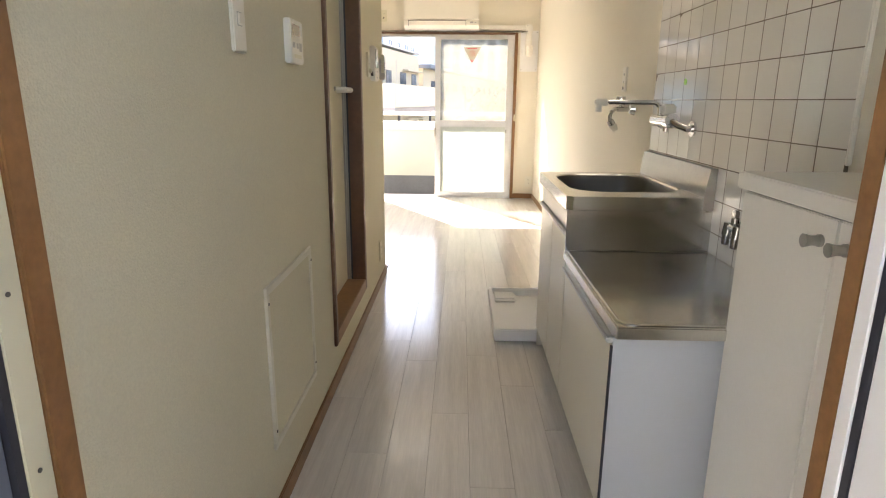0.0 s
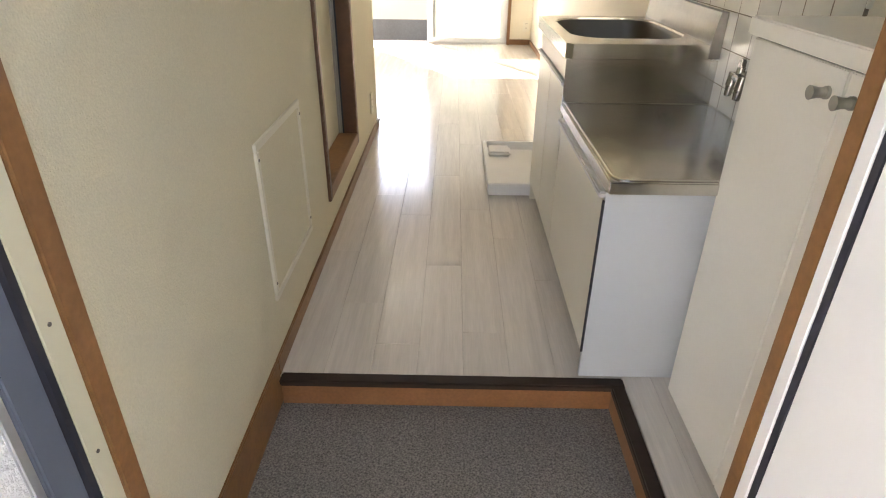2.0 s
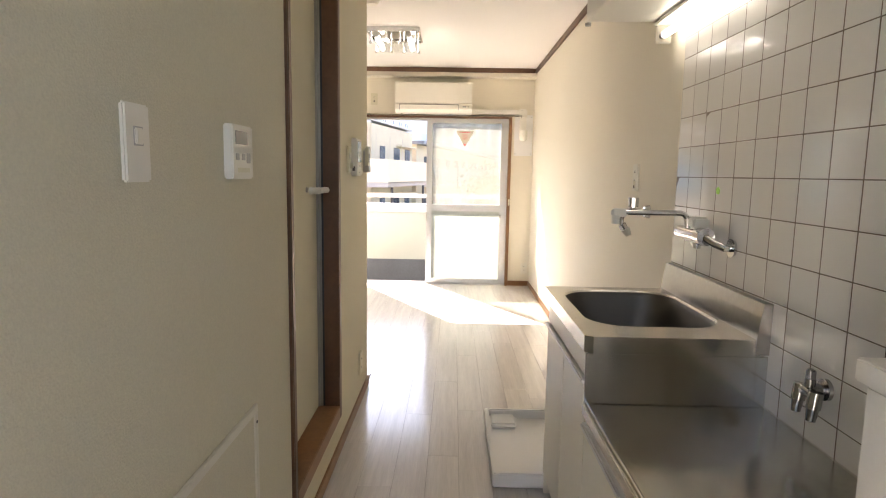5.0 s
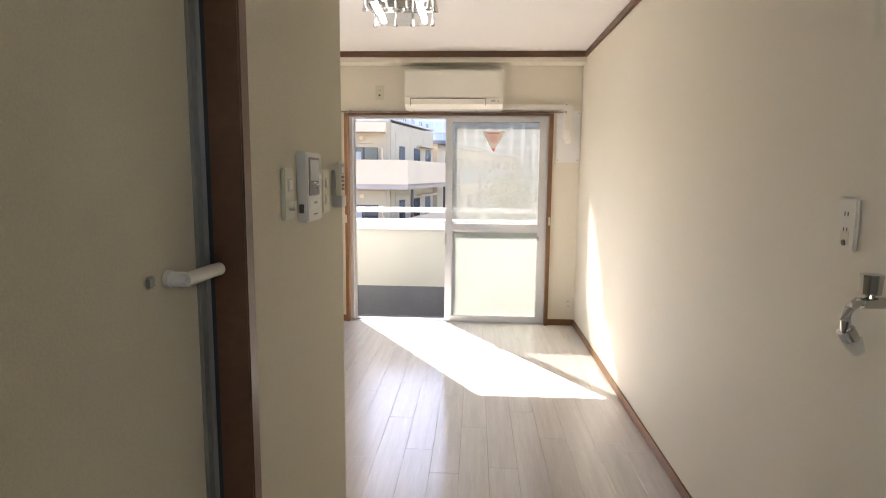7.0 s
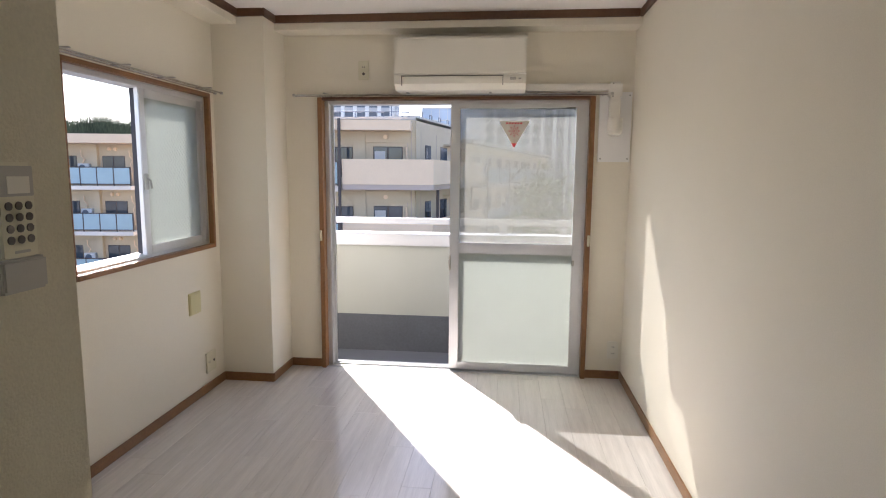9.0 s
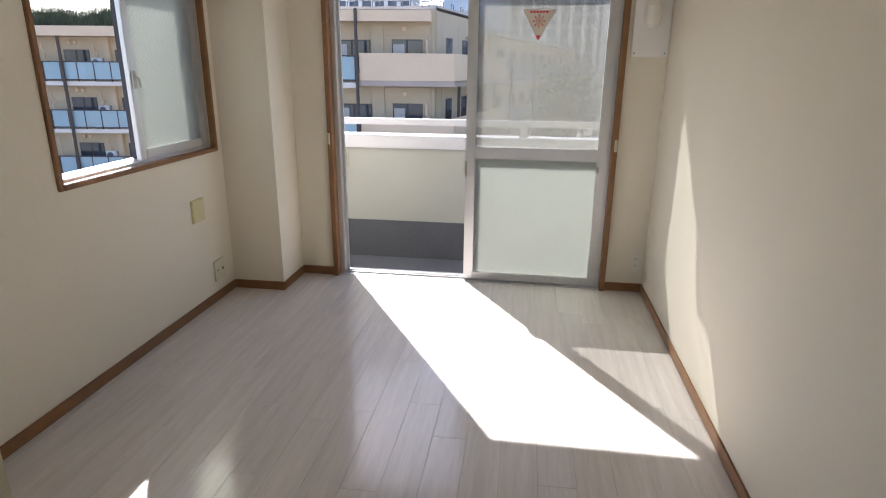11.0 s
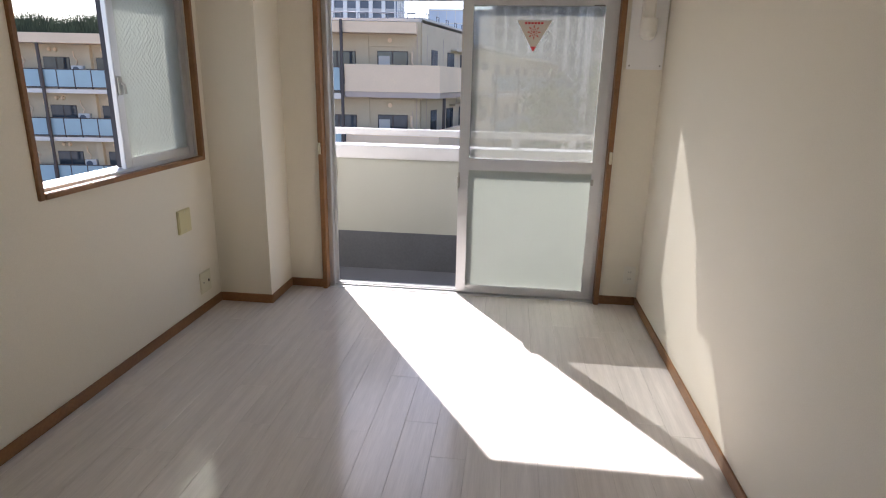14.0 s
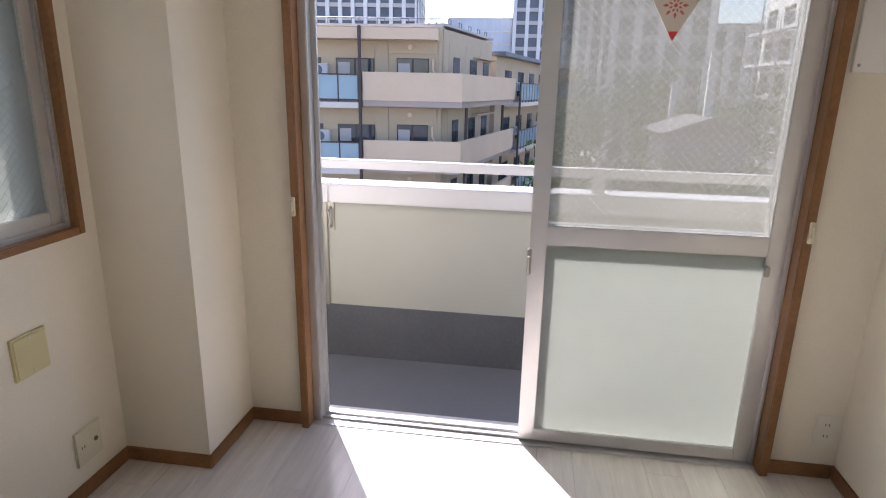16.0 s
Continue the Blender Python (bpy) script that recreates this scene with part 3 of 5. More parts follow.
bx("apron", (XCAB + 0.002, XCAB + 0.016, YS + 0.004, YB - 0.003, 0.557, ZS - 0.031), M_STEEL, stove)
top = bmesh.new()
box(top, XFRONT, 0.992, YA - 0.006, YB - 0.001, ZS - 0.030, ZS, 0.003)
part("top", top, M_STEEL, stove, "stainless steel top, slightly stained", True)
rim = bmesh.new()
sweep(rim, [(XFRONT + 0.012, YB - 0.01, ZS + 0.001), (XFRONT + 0.012, YA + 0.05, ZS + 0.001)] + arc((XFRONT + 0.047, YA + 0.04, ZS + 0.001), 0.035, 180, 270, (1, 0, 0), (0, 1, 0), 6) + [(0.98, YA + 0.005, ZS + 0.001)], 0.004, 8)
part("raised_rim", rim, M_STEEL, stove, "", True)
gas = thing("gas_cock", (0.995, 1.772, 0.74), "small chrome double gas cock on the tiled wall", "gas tap")
g = bmesh.new()
cyl(g, (0.990, 1.772, 0.748), (0.950, 1.772, 0.748), 0.013)
cyl(g, (0.981, 1.772, 0.748), (0.990, 1.772, 0.748), 0.024)
cyl(g, (0.95, 1.744, 0.742), (0.95, 1.800, 0.742), 0.012)
part("valve_body", g, M_GUN, gas, "", True)
for yy in (1.744, 1.800):
    g = bmesh.new()
    cyl(g, (0.95, yy, 0.752), (0.946, yy, 0.716), 0.0145)
    cyl(g, (0.946, yy, 0.718), (0.943, yy, 0.688), 0.0125, 0.0095)
    part("outlet", g, M_GUN, gas, "", True)
g = bmesh.new()
cyl(g, (0.952, 1.772, 0.755), (0.952, 1.772, 0.772), 0.011)
box(g, 0.944, 0.960, 1.763, 1.781, 0.770, 0.794, 0.003)
part("lever", g, M_GUN, gas, "", True)
hk = bmesh.new()
box(hk, 0.965, 0.985, YA + 0.012, YA + 0.055, ZS, ZS + 0.012, 0.002)
box(hk, 0.967, 0.976, YA + 0.018, YA + 0.030, ZS + 0.012, ZS + 0.030, 0.002)
tagged(part("corner_bracket", hk, M_SATIN, None, "", True), "small dull metal bracket on the steel counter", "bracket")

sink = thing("sink_cabinet", (0.76, 2.36, 0), "white sink cabinet with a stainless steel sink top", "cabinet")
bx("body", (XCAB + 0.018, 0.985, YB, YD - 0.018, 0.07, 0.56), M_CAB, sink)
bx("back_panel", (0.946, 0.985, YB, YD - 0.018, 0.56, ZK - 0.047), M_CAB, sink)
bx("end_panel", (XCAB + 0.004, 0.985, YD - 0.017, YD, 0.0, 0.59), M_CAB, sink, 0.001)
bx("end_panel", (XCAB + 0.004, 0.985, YD - 0.001, YD + 0.014, 0.592, ZK - 0.046), M_CAB, sink, 0.001)
bx("plinth", (XCAB + 0.05, 0.985, YB, YD - 0.018, 0.0, 0.069), M_CAB, sink)
ymid = (YB + YD) / 2
bx("door", (XCAB, XCAB + 0.017, YB + 0.003, ymid - 0.002, 0.085, 0.650), M_CAB, sink, 0.002)
bx("door", (XCAB, XCAB + 0.017, ymid + 0.002, YD - 0.003, 0.085, 0.650), M_CAB, sink, 0.002)
bx("grip_rail", (XCAB - 0.012, XCAB + 0.017, YB + 0.003, YD - 0.003, 0.655, 0.671), M_ALU, sink, 0.004, "aluminium grip rail")
bx("fascia", (XCAB, XCAB + 0.017, YB + 0.003, YD - 0.003, 0.674, ZK - 0.055), M_CAB, sink, 0.002)
bx("cheek", (XFRONT + 0.003, 0.9905, YB - 0.0075, YB - 0.001, ZS + 0.001, ZK - 0.046), M_STEEL, sink, 0.001, "stainless steel side wall above the stove top")


def sink_top():
    """A steel top with a rounded basin pressed into it."""
    bm = bmesh.new()
    n = 12
    cx, cy, hx, hy, r = 0.752, 2.385, 0.188, 0.255, 0.11
    def ring(hx, hy, r, z):
        out = []
        for sx, sy, a0 in ((1, 1, 0), (-1, 1, 90), (-1, -1, 180), (1, -1, 270)):
            for i in range(n):
                a = radians(a0 + 90 * i / (n - 1))
                out.append(bm.verts.new((cx + sx * (hx - r) + r * math.cos(a), cy + sy * (hy - r) + r * math.sin(a), z)))
        return out
    outer = []
    x0, x1, y0, y1 = XFRONT, 0.975, YB - 0.008, YC + 0.004
    inner0 = ring(hx + 0.006, hy + 0.006, r + 0.006, ZK)
    for v in inner0:
        dx, dy = v.co.x - cx, v.co.y - cy
        s = min(((x1 - cx) if dx > 0 else (cx - x0)) / max(abs(dx), 1e-6), ((y1 - cy) if dy > 0 else (cy - y0)) / max(abs(dy), 1e-6))
        outer.append(bm.verts.new((cx + dx * s, cy + dy * s, ZK)))
    rings = [inner0, ring(hx, hy, r, ZK - 0.006), ring(hx - 0.004, hy - 0.004, r, ZK - 0.02), ring(hx - 0.022, hy - 0.022, r - 0.01, ZK - 0.15),
             ring(hx - 0.04, hy - 0.04, r - 0.02, ZK - 0.172), ring(hx - 0.07, hy - 0.07, r - 0.035, ZK - 0.178), ring(0.05, 0.05, 0.0499, ZK - 0.182)]
    m = len(inner0)
    for a, b in zip([outer] + rings, rings):
        for i in range(m):
            j = (i + 1) % m
            bm.faces.new((a[i], a[j], b[j], b[i]))
    bm.faces.new(rings[-1])
    low = [bm.verts.new((v.co.x, v.co.y, ZK - 0.045)) for v in outer]
    for i in range(m):
        j = (i + 1) % m
        bm.faces.new((outer[j], outer[i], low[i], low[j]))
    bmesh.ops.recalc_face_normals(bm, faces=bm.faces)
    return bm


top_ob = part("sink_top", sink_top(), M_STEEL, sink, "stainless steel top with a dull rounded basin, shade in its colour", True)
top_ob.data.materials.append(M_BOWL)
# Basin faces below the rim take darker steel: the hollow's shade is in the colour
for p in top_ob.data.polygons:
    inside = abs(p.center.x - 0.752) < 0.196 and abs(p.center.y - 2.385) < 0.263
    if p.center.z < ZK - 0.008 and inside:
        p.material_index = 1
sp = bmesh.new()
prism(sp, [(0.955, ZK), (0.962, ZK + 0.06), (0.968, 0.885), (0.990, 0.885), (0.990, ZK - 0.04), (0.955, ZK - 0.04)], "y", YB - 0.0105, YC + 0.015)
part("splashback", sp, M_STEEL2, sink, "low stainless upstand")
dr = bmesh.new()
cyl(dr, (0.752, 2.385, ZK - 0.1815), (0.752, 2.385, ZK - 0.176), 0.055, 0.05, seg=28)
part("drain", dr, M_DARK, sink, "dark drain basket", True)

tap = thing("sink_mixer_tap", (0.99, 2.36, 1.03), "chrome wall mixer tap with a long swivel spout", "tap")
g = bmesh.new()
cyl(g, (0.93, 2.30, 1.025), (0.93, 2.50, 1.025), 0.021)
cyl(g, (0.93, 2.34, 1.025), (0.93, 2.30, 1.025), 0.027)
part("mixer_body", g, M_CHROME, tap, "", True)
for yy, zz in ((2.27, 1.015), (2.50, 1.02)):
    g = bmesh.new()
    sweep(g, [(0.93, min(max(yy, 2.31), 2.49), 1.025), (0.945, yy, 1.01), (0.965, yy - 0.02 * (1 if yy < 2.4 else -1), 1.0), (0.99, yy - 0.02 * (1 if yy < 2.4 else -1), 1.0)], 0.012)
    c = yy - 0.02 * (1 if yy < 2.4 else -1)
    cyl(g, (0.982, c, 1.0), (0.994, c, 1.0), 0.028, 0.024)
    part("wall_leg", g, M_CHROME, tap, "", True)
g = bmesh.new()
cyl(g, (0.93, 2.36, 1.025), (0.93, 2.36, 0.985), 0.016, 0.011)
part("underside_nut", g, M_CHROME, tap, "", True)
g = bmesh.new()
sweep(g, [(0.925, 2.43, 1.03), (0.922, 2.43, 1.065)] + arc((0.897, 2.43, 1.065), 0.025, 0, 90, (1, 0, 0), (0, 0, 1), 6) + [(0.70, 2.42, 1.09)], 0.009)
part("spout", g, M_CHROME, tap, "", True)
g = bmesh.new()
box(g, 0.672, 0.725, 2.408, 2.434, 1.076, 1.102, 0.006)
cyl(g, (0.688, 2.42, 1.08), (0.688, 2.42, 1.052), 0.013)
part("spout_tip", g, M_PLASTIC, tap, "grey-white plastic nozzle", True)
g = bmesh.new()
box(g, 0.905, 0.955, 2.335, 2.385, 1.045, 1.085, 0.008)
part("lever", g, M_PLASTIC, tap, "white lever block", True)
tapped = bmesh.new()
cyl(tapped, (0.9885, 2.375, 1.165), (0.9901, 2.375, 1.165), 0.013, seg=5)
part("sticker", tapped, M_GREEN, tap, "small bright green sticker on the tile")

wt = thing("washer_tap", (0.992, 3.04, 1.056), "chrome washing machine tap on the wall", "tap")
g = bmesh.new()
cyl(g, (0.979, 3.04, 1.057), (0.999, 3.04, 1.057), 0.024, 0.030)
cyl(g, (0.918, 3.04, 1.057), (0.983, 3.04, 1.057), 0.012)
sweep(g, [(0.930, 3.04, 1.057), (0.910, 3.04, 1.059), (0.892, 3.035, 1.046), (0.883, 3.03, 1.021), (0.887, 3.03, 0.996)], 0.010)
part("tap_body", g, M_CHROME, wt, "", True)
g = bmesh.new()
cyl(g, (0.933, 3.04, 1.061), (0.933, 3.04, 1.081), 0.008)
cyl(g, (0.933, 3.04, 1.076), (0.933, 3.04, 1.116), 0.020, 0.022, seg=10)
part("handle", g, M_CHROME, wt, "ribbed clear handle")
g = bmesh.new()
cyl(g, (0.885, 3.03, 1.003), (0.900, 3.03, 0.979), 0.017)
part("collar", g, M_CHROME, wt, "", True)
g = bmesh.new()
cyl(g, (0.898, 3.03, 0.983), (0.915, 3.03, 0.956), 0.020, 0.013)
part("hose_nipple", g, M_PLASTIC, wt, "white plastic nipple", True)

# washing machine pan
pan = thing("washing_machine_pan", (0.65, 3.0, 0), "white plastic washing machine drip pan on the floor", "drip pan")
PX0, PX1, PY0, PY1, PH = 0.335, 0.965, 2.655, 3.295, 0.062
bx("base", (PX0 + 0.012, PX1 - 0.012, PY0 + 0.012, PY1 - 0.012, 0.0, 0.018), M_BOARD, pan)
for d in ((PX0, PX0 + 0.02, PY0, PY1), (PX1 - 0.02, PX1, PY0, PY1), (PX0 + 0.02, PX1 - 0.02, PY0, PY0 + 0.02), (PX0 + 0.02, PX1 - 0.02, PY1 - 0.02, PY1)):
    bx("rim", (d[0], d[1], d[2], d[3], 0.003, PH), M_BOARD, pan, 0.005)
for x in (PX0 + 0.02, PX1 - 0.15):
    bx("corner_pad", (x, x + 0.13, PY1 - 0.15, PY1 - 0.02, 0.018, 0.045), M_BOARD, pan, 0.012, "", 3)
bx("ledge", (PX0 + 0.02, PX1 - 0.02, PY0 + 0.02, PY0 + 0.05, 0.018, 0.030), M_BOARD, pan, 0.006, "", 3)
g = bmesh.new()
cyl(g, (0.66, 3.18, 0.018), (0.66, 3.18, 0.04), 0.04, 0.035, seg=24)
part("drain_trap", g, M_BOARD, pan, "", True)

# upper cabinet with the lamp under it
upper = thing("wall_cabinet", (0.85, 2.1, 1.81), "white wall cabinet over the sink", "cabinet")
bx("carcass", (0.68, 0.997, 1.455, 2.875, 1.792, 2.27), M_CAB, upper, 0.002)
for i in range(3):
    bx("door", (0.662, 0.679, 1.457 + 0.4725 * i, 1.925 + 0.4725 * i, 1.784, 2.265), M_CAB, upper, 0.002)
g = bmesh.new()
cyl(g, (0.667, 2.865, 1.774), (0.667, 2.865, 1.784), 0.012)
part("corner_cap", g, M_SATIN, upper, "", True)
kl = thing("kitchen_lamp", (0.93, 2.4, 1.75), "lit fluorescent tube lamp under the wall cabinet", "lamp")
bx("housing", (0.918, 0.989, 2.035, 2.875, 1.778, 1.791), M_PLASTIC, kl, 0.004)
for yy in (2.045, 2.860):
    bx("end_cap", (0.928, 0.986, yy, yy + 0.016, 1.712, 1.778), M_PLASTIC, kl, 0.004)
g = bmesh.new()
cyl(g, (0.952, 2.085, 1.740), (0.952, 2.837, 1.740), 0.0135, seg=20)
part("tube", g, M_TUBE, kl, "glowing white tube", True)
for a, b in ((2.061, 2.085), (2.837, 2.861)):
    part("tube_end", cyl(bmesh.new(), (0.952, a, 1.740), (0.952, b, 1.740), 0.0142), M_SATIN, kl, "dark metal tube end", True)

# shoe cabinet
sc = thing("shoe_cabinet", (0.87, 1.06, 0), "tall cream white shoe cabinet with two round knobs", "cabinet")
bx("carcass", (0.774, 0.995, 0.79, 1.336, 0.0, 0.918), M_WHITE, sc)
bx("door", (0.757, 0.773, 1.019, 1.336, 0.012, 0.914), M_WHITE, sc, 0.002)
bx("door", (0.757, 0.773, 0.79, 1.016, 0.012, 0.914), M_WHITE, sc, 0.002)
# Black filler in the slit under the top board, in place of its shade
bx("gap", (0.762, 0.774, 0.80, 1.33, 0.9145, 0.9185), M_GASKET_SHADE, sc)
bx("top", (0.746, 0.995, 0.79, 1.349, 0.919, 0.953), M_WHITE, sc, 0.003, "cream top board")
for yy in (1.057, 0.990):
    g = bmesh.new()
    cyl(g, (0.757, yy, 0.873), (0.752, yy, 0.873), 0.0105)
    cyl(g, (0.752, yy, 0.873), (0.740, yy, 0.873), 0.0085)
    cyl(g, (0.740, yy, 0.873), (0.728, yy, 0.873), 0.0085, 0.0115)
    part("knob", g, M_SATIN, sc, "dull metal knob", True)
strip("tile_edge", (0.9885, XR, 1.386, 1.3955, 0.962, 1.705), M_WHITE, "white plastic edge strip beside the tiles", "trim", 0.002)

# ---- balcony window ----
win = thing("window_1", (-0.1, 6.9, 0), "wide aluminium sliding balcony window, half open", "window", kind="structure")
bx("casing", (-0.992, -0.962, 6.825, YF + 0.05, 0.0, 1.807), M_TRIM, win, 0.003, "brown wooden casing")
bx("casing", (0.740, 0.770, 6.825, YF + 0.05, 0.0, 1.807), M_TRIM, win, 0.003, "brown wooden casing")
bx("casing", (-0.962, 0.740, 6.825, YF + 0.05, 1.789, 1.807), M_DARKTRIM, win, 0.003, "brown wooden casing")
FY0, FY1 = 6.885, 6.985
bx("window_frame", (-0.962, -0.932, FY0, FY1, 0.0, 1.789), M_ALU, win, 0.003)
bx("window_frame", (0.726, 0.740, FY0, FY1, 0.0, 1.789), M_ALU, win, 0.003)
bx("window_frame", (-0.932, 0.726, FY0, FY1, 1.768, 1.789), M_ALU, win, 0.003)
bx("window_sill", (-0.962, 0.740, 6.862, FY1 + 0.03, -0.04, 0.004), M_ALU, win, 0.003, "aluminium track sill")
for yy in (6.905, 6.945):
    bx("track", (-0.932, 0.726, yy, yy + 0.006, 0.004, 0.014), M_ALU, win)
bx("inner_stop", (-0.932, -0.914, 6.93, 6.945, 0.016, 1.768), M_ALU, win, 0.002)


def sash(x0, x1, y0, y1, z0, z1, axis, parent, mid=None, stile=0.06, rail=0.06, pane_up=None, pane_low=None, head=None):
    """A sliding sash in the wall plane; axis 'x' or 'y' runs across it."""
    def b(name, a0, a1, c0, c1, material, owner, inset=0.0, bev=0.003, label=""):
        d = (a0, a1, y0 + inset, y1 - inset, c0, c1) if axis == "x" else (y0 + inset, y1 - inset, a0, a1, c0, c1)
        return bx(name, d, material, owner, bev, label)
    s = new("sash")
    s.parent = parent
    s.matrix_parent_inverse = parent.matrix_basis.inverted()
    b("stile", x0, x0 + stile, z0, z1, M_ALU, s)
    b("stile", x1 - stile, x1, z0, z1, M_ALU, s)
    head = head or rail
    b("rail", x0 + stile, x1 - stile, z1 - head, z1, M_ALU, s)
    b("rail", x0 + stile, x1 - stile, z0, z0 + rail, M_ALU, s)
    half = (y1 - y0) / 2 - 0.003
    if mid:
        b("rail", x0 + stile, x1 - stile, mid - 0.035, mid + 0.035, M_ALU, s)
        b("pane", x0 + stile - 0.004, x1 - stile + 0.004, mid + 0.033, z1 - head + 0.004, pane_up, s, half, 0, "wired glass pane")
        b("pane", x0 + stile - 0.004, x1 - stile + 0.004, z0 + rail - 0.004, mid - 0.033, pane_low, s, half, 0, "frosted glass pane")
    else:
        b("pane", x0 + stile - 0.004, x1 - stile + 0.004, z0 + rail - 0.004, z1 - head + 0.004, pane_up, s, half, 0, "frosted glass pane")
    return s


sash(-0.130, 0.726, 6.892, 6.920, 0.010, 1.772, "x", win, 0.837, 0.060, 0.05, M_WIREGLASS, M_FROST, 0.032)
sash(-0.120, 0.720, 6.940, 6.968, 0.010, 1.772, "x", win, 0.837, 0.05, 0.05, M_CLEAR, M_CLEAR, 0.032)


def wires(x0, x1, z0, z1, y, pitch, across=1.0, r=0.00012):
    """Diamond wire mesh lying in a pane."""
    bm = bmesh.new()
    w, h = x1 - x0, z1 - z0
    for sgn in (1, -1):
        k = -h
        while k < w + h:
            pts = []
            for t in (0.0, h):
                pts.append((k + t * across if sgn > 0 else k + h - t * across, t))
            (a0, t0), (a1, t1) = pts
            if a0 > a1:
                (a0, t0), (a1, t1) = (a1, t1), (a0, t0)
            lo, hi = max(a0, 0), min(a1, w)
            if hi - lo > 0.01:
                f = (t1 - t0) / (a1 - a0)
                p, q = (lo, t0 + f * (lo - a0)), (hi, t0 + f * (hi - a0))
                d = Vector((q[0] - p[0], q[1] - p[1])).normalized()
                n = Vector((-d.y, d.x)) * r
                vs = [bm.verts.new((x0 + a + s * n.x, yy, z0 + c + s * n.y)) for yy in (y - r, y + r) for a, c, s in ((*p, 1), (*p, -1), (*q, -1), (*q, 1))]
                for f4 in ((0, 1, 2, 3), (7, 6, 5, 4), (0, 3, 7, 4), (1, 5, 6, 2)):
                    bm.faces.new([vs[i] for i in f4])
            k += pitch
    return bm


part("wire_mesh", wires(-0.070, 0.666, 0.872, 1.740, 6.903, 0.030), M_WIRE, win, "fine diagonal wire mesh in the glass")["kind"] = "stuff"
part("wire_mesh", wires(-0.070, 0.666, 0.060, 0.802, 6.903, 0.030), M_WIRE, win, "fine diagonal wire mesh in the glass")["kind"] = "stuff"
g = bmesh.new()
box(g, -0.136, -0.120, 6.872, 6.892, 0.69, 0.79, 0.004)
sweep(g, [(-0.128, 6.874, 0.70), (-0.130, 6.860, 0.72), (-0.130, 6.858, 0.765)], 0.006)
part("latch", g, M_SATIN, win, "worn metal crescent latch", True)
g = bmesh.new()
box(g, 0.664, 0.681, 6.880, 6.892, 0.735, 0.772, 0.003)
part("catch", g, M_SATIN, win, "", True)
g = bmesh.new()
box(g, 0.60, 0.66, 6.8905, 6.892, 1.738, 1.744)
part("maker_mark", g, M_DARK, win, "tiny dark printed mark")
for xx in (-0.982, 0.758):
    g = bmesh.new()
    box(g, xx - 0.008, xx + 0.008, 6.812, 6.825, 0.875, 0.945, 0.002)
    box(g, xx - 0.003, xx + 0.003, 6.800, 6.812, 0.895, 0.93, 0.002)
    tagged(part("curtain_hook", g, M_IVORY, None, "", True), "small cream curtain tieback hook on the casing", "hook", "curtain hooks")

# fire access sticker on the pane
SX, SZ = 0.277, 1.491
sk = thing("rescue_sticker", (SX, 6.889, SZ), "red and beige triangular fire access sticker on the glass", "sticker")
g = bmesh.new()
prism(g, [(SX - 0.098, SZ + 0.170), (SX + 0.098, SZ + 0.170), (SX, SZ)], "y", 6.9000, 6.9012)
part("sheet", g, M_STICKER, sk, "translucent beige triangle")
g = bmesh.new()
prism(g, [(SX - 0.017, SZ + 0.030), (SX + 0.017, SZ + 0.030), (SX, SZ + 0.001)], "y", 6.8988, 6.8999)
part("tip", g, M_RED, sk, "red tip")
for ring, (count, reach, long, wide) in enumerate(((8, 0.030, 0.010, 0.0050), (8, 0.016, 0.007, 0.0035))):
    for i in range(count):
        a = radians(360 * (i + 0.5 * ring) / count)
        u, w = Vector((math.cos(a), math.sin(a))), Vector((-math.sin(a), math.cos(a)))
        c = Vector((SX, SZ + 0.107)) + u * reach
        outline = [c - u * long, c - u * long * 0.2 + w * wide, c + u * long, c - u * long * 0.2 - w * wide]
        part("petal", prism(bmesh.new(), [tuple(p) for p in outline], "y", 6.8988, 6.8999), M_ORANGE, sk)
part("petal", cyl(bmesh.new(), (SX, 6.8999, SZ + 0.107), (SX, 6.8988, SZ + 0.107), 0.006, seg=10), M_ORANGE, sk)
for i in range(6):
    bx("print_bar", (SX - 0.053 + 0.018 * i, SX - 0.040 + 0.018 * i, 6.8988, 6.8999, SZ + 0.150, SZ + 0.161), M_RED, sk)


def curtain_rail(place_a, place_b, label):
    a, b = Vector(place_a), Vector(place_b)
    d = (b - a).normalized()
    off = Vector((0, -1, 0)) if abs(d.x) > 0.5 else Vector((1, 0, 0))
    th = thing("curtain_rail", (a + b) / 2, label, "curtain rail", "curtain rails")
    for k in (0.035, 0.075):
        g = bmesh.new()
        p, q = a + off * k, b + off * k
        if abs(d.x) > 0.5:
            box(g, p.x, q.x, p.y - 0.0042, p.y + 0.0042, p.z - 0.0042, p.z + 0.0042, 0.002)
        else:
            box(g, p.x - 0.0042, p.x + 0.0042, p.y, q.y, p.z - 0.0042, p.z + 0.0042, 0.002)
        part("rail", g, M_CHROME, th)
        for e in (p, q):
            g = bmesh.new()
            box(g, e.x - 0.008, e.x + 0.008, e.y - 0.008, e.y + 0.008, e.z - 0.008, e.z + 0.008, 0.002)
            part("end_cap", g, M_BUTTON, th, "", True)
    L = (b - a).length
    for f in (0.10, 0.37, 0.63, 0.90):
        c = a + d * L * f
        e = c + off * 0.085
        g = bmesh.new()
        w = Vector((0.008, 0, 0)) if abs(d.x) > 0.5 else Vector((0, 0.008, 0))
        box(g, min(c.x, e.x) - w.x, max(c.x, e.x) + w.x, min(c.y, e.y) - w.y, max(c.y, e.y) + w.y, c.z + 0.008, c.z + 0.014, 0.001)
        part("bracket", g, M_SATIN, th)
    return th


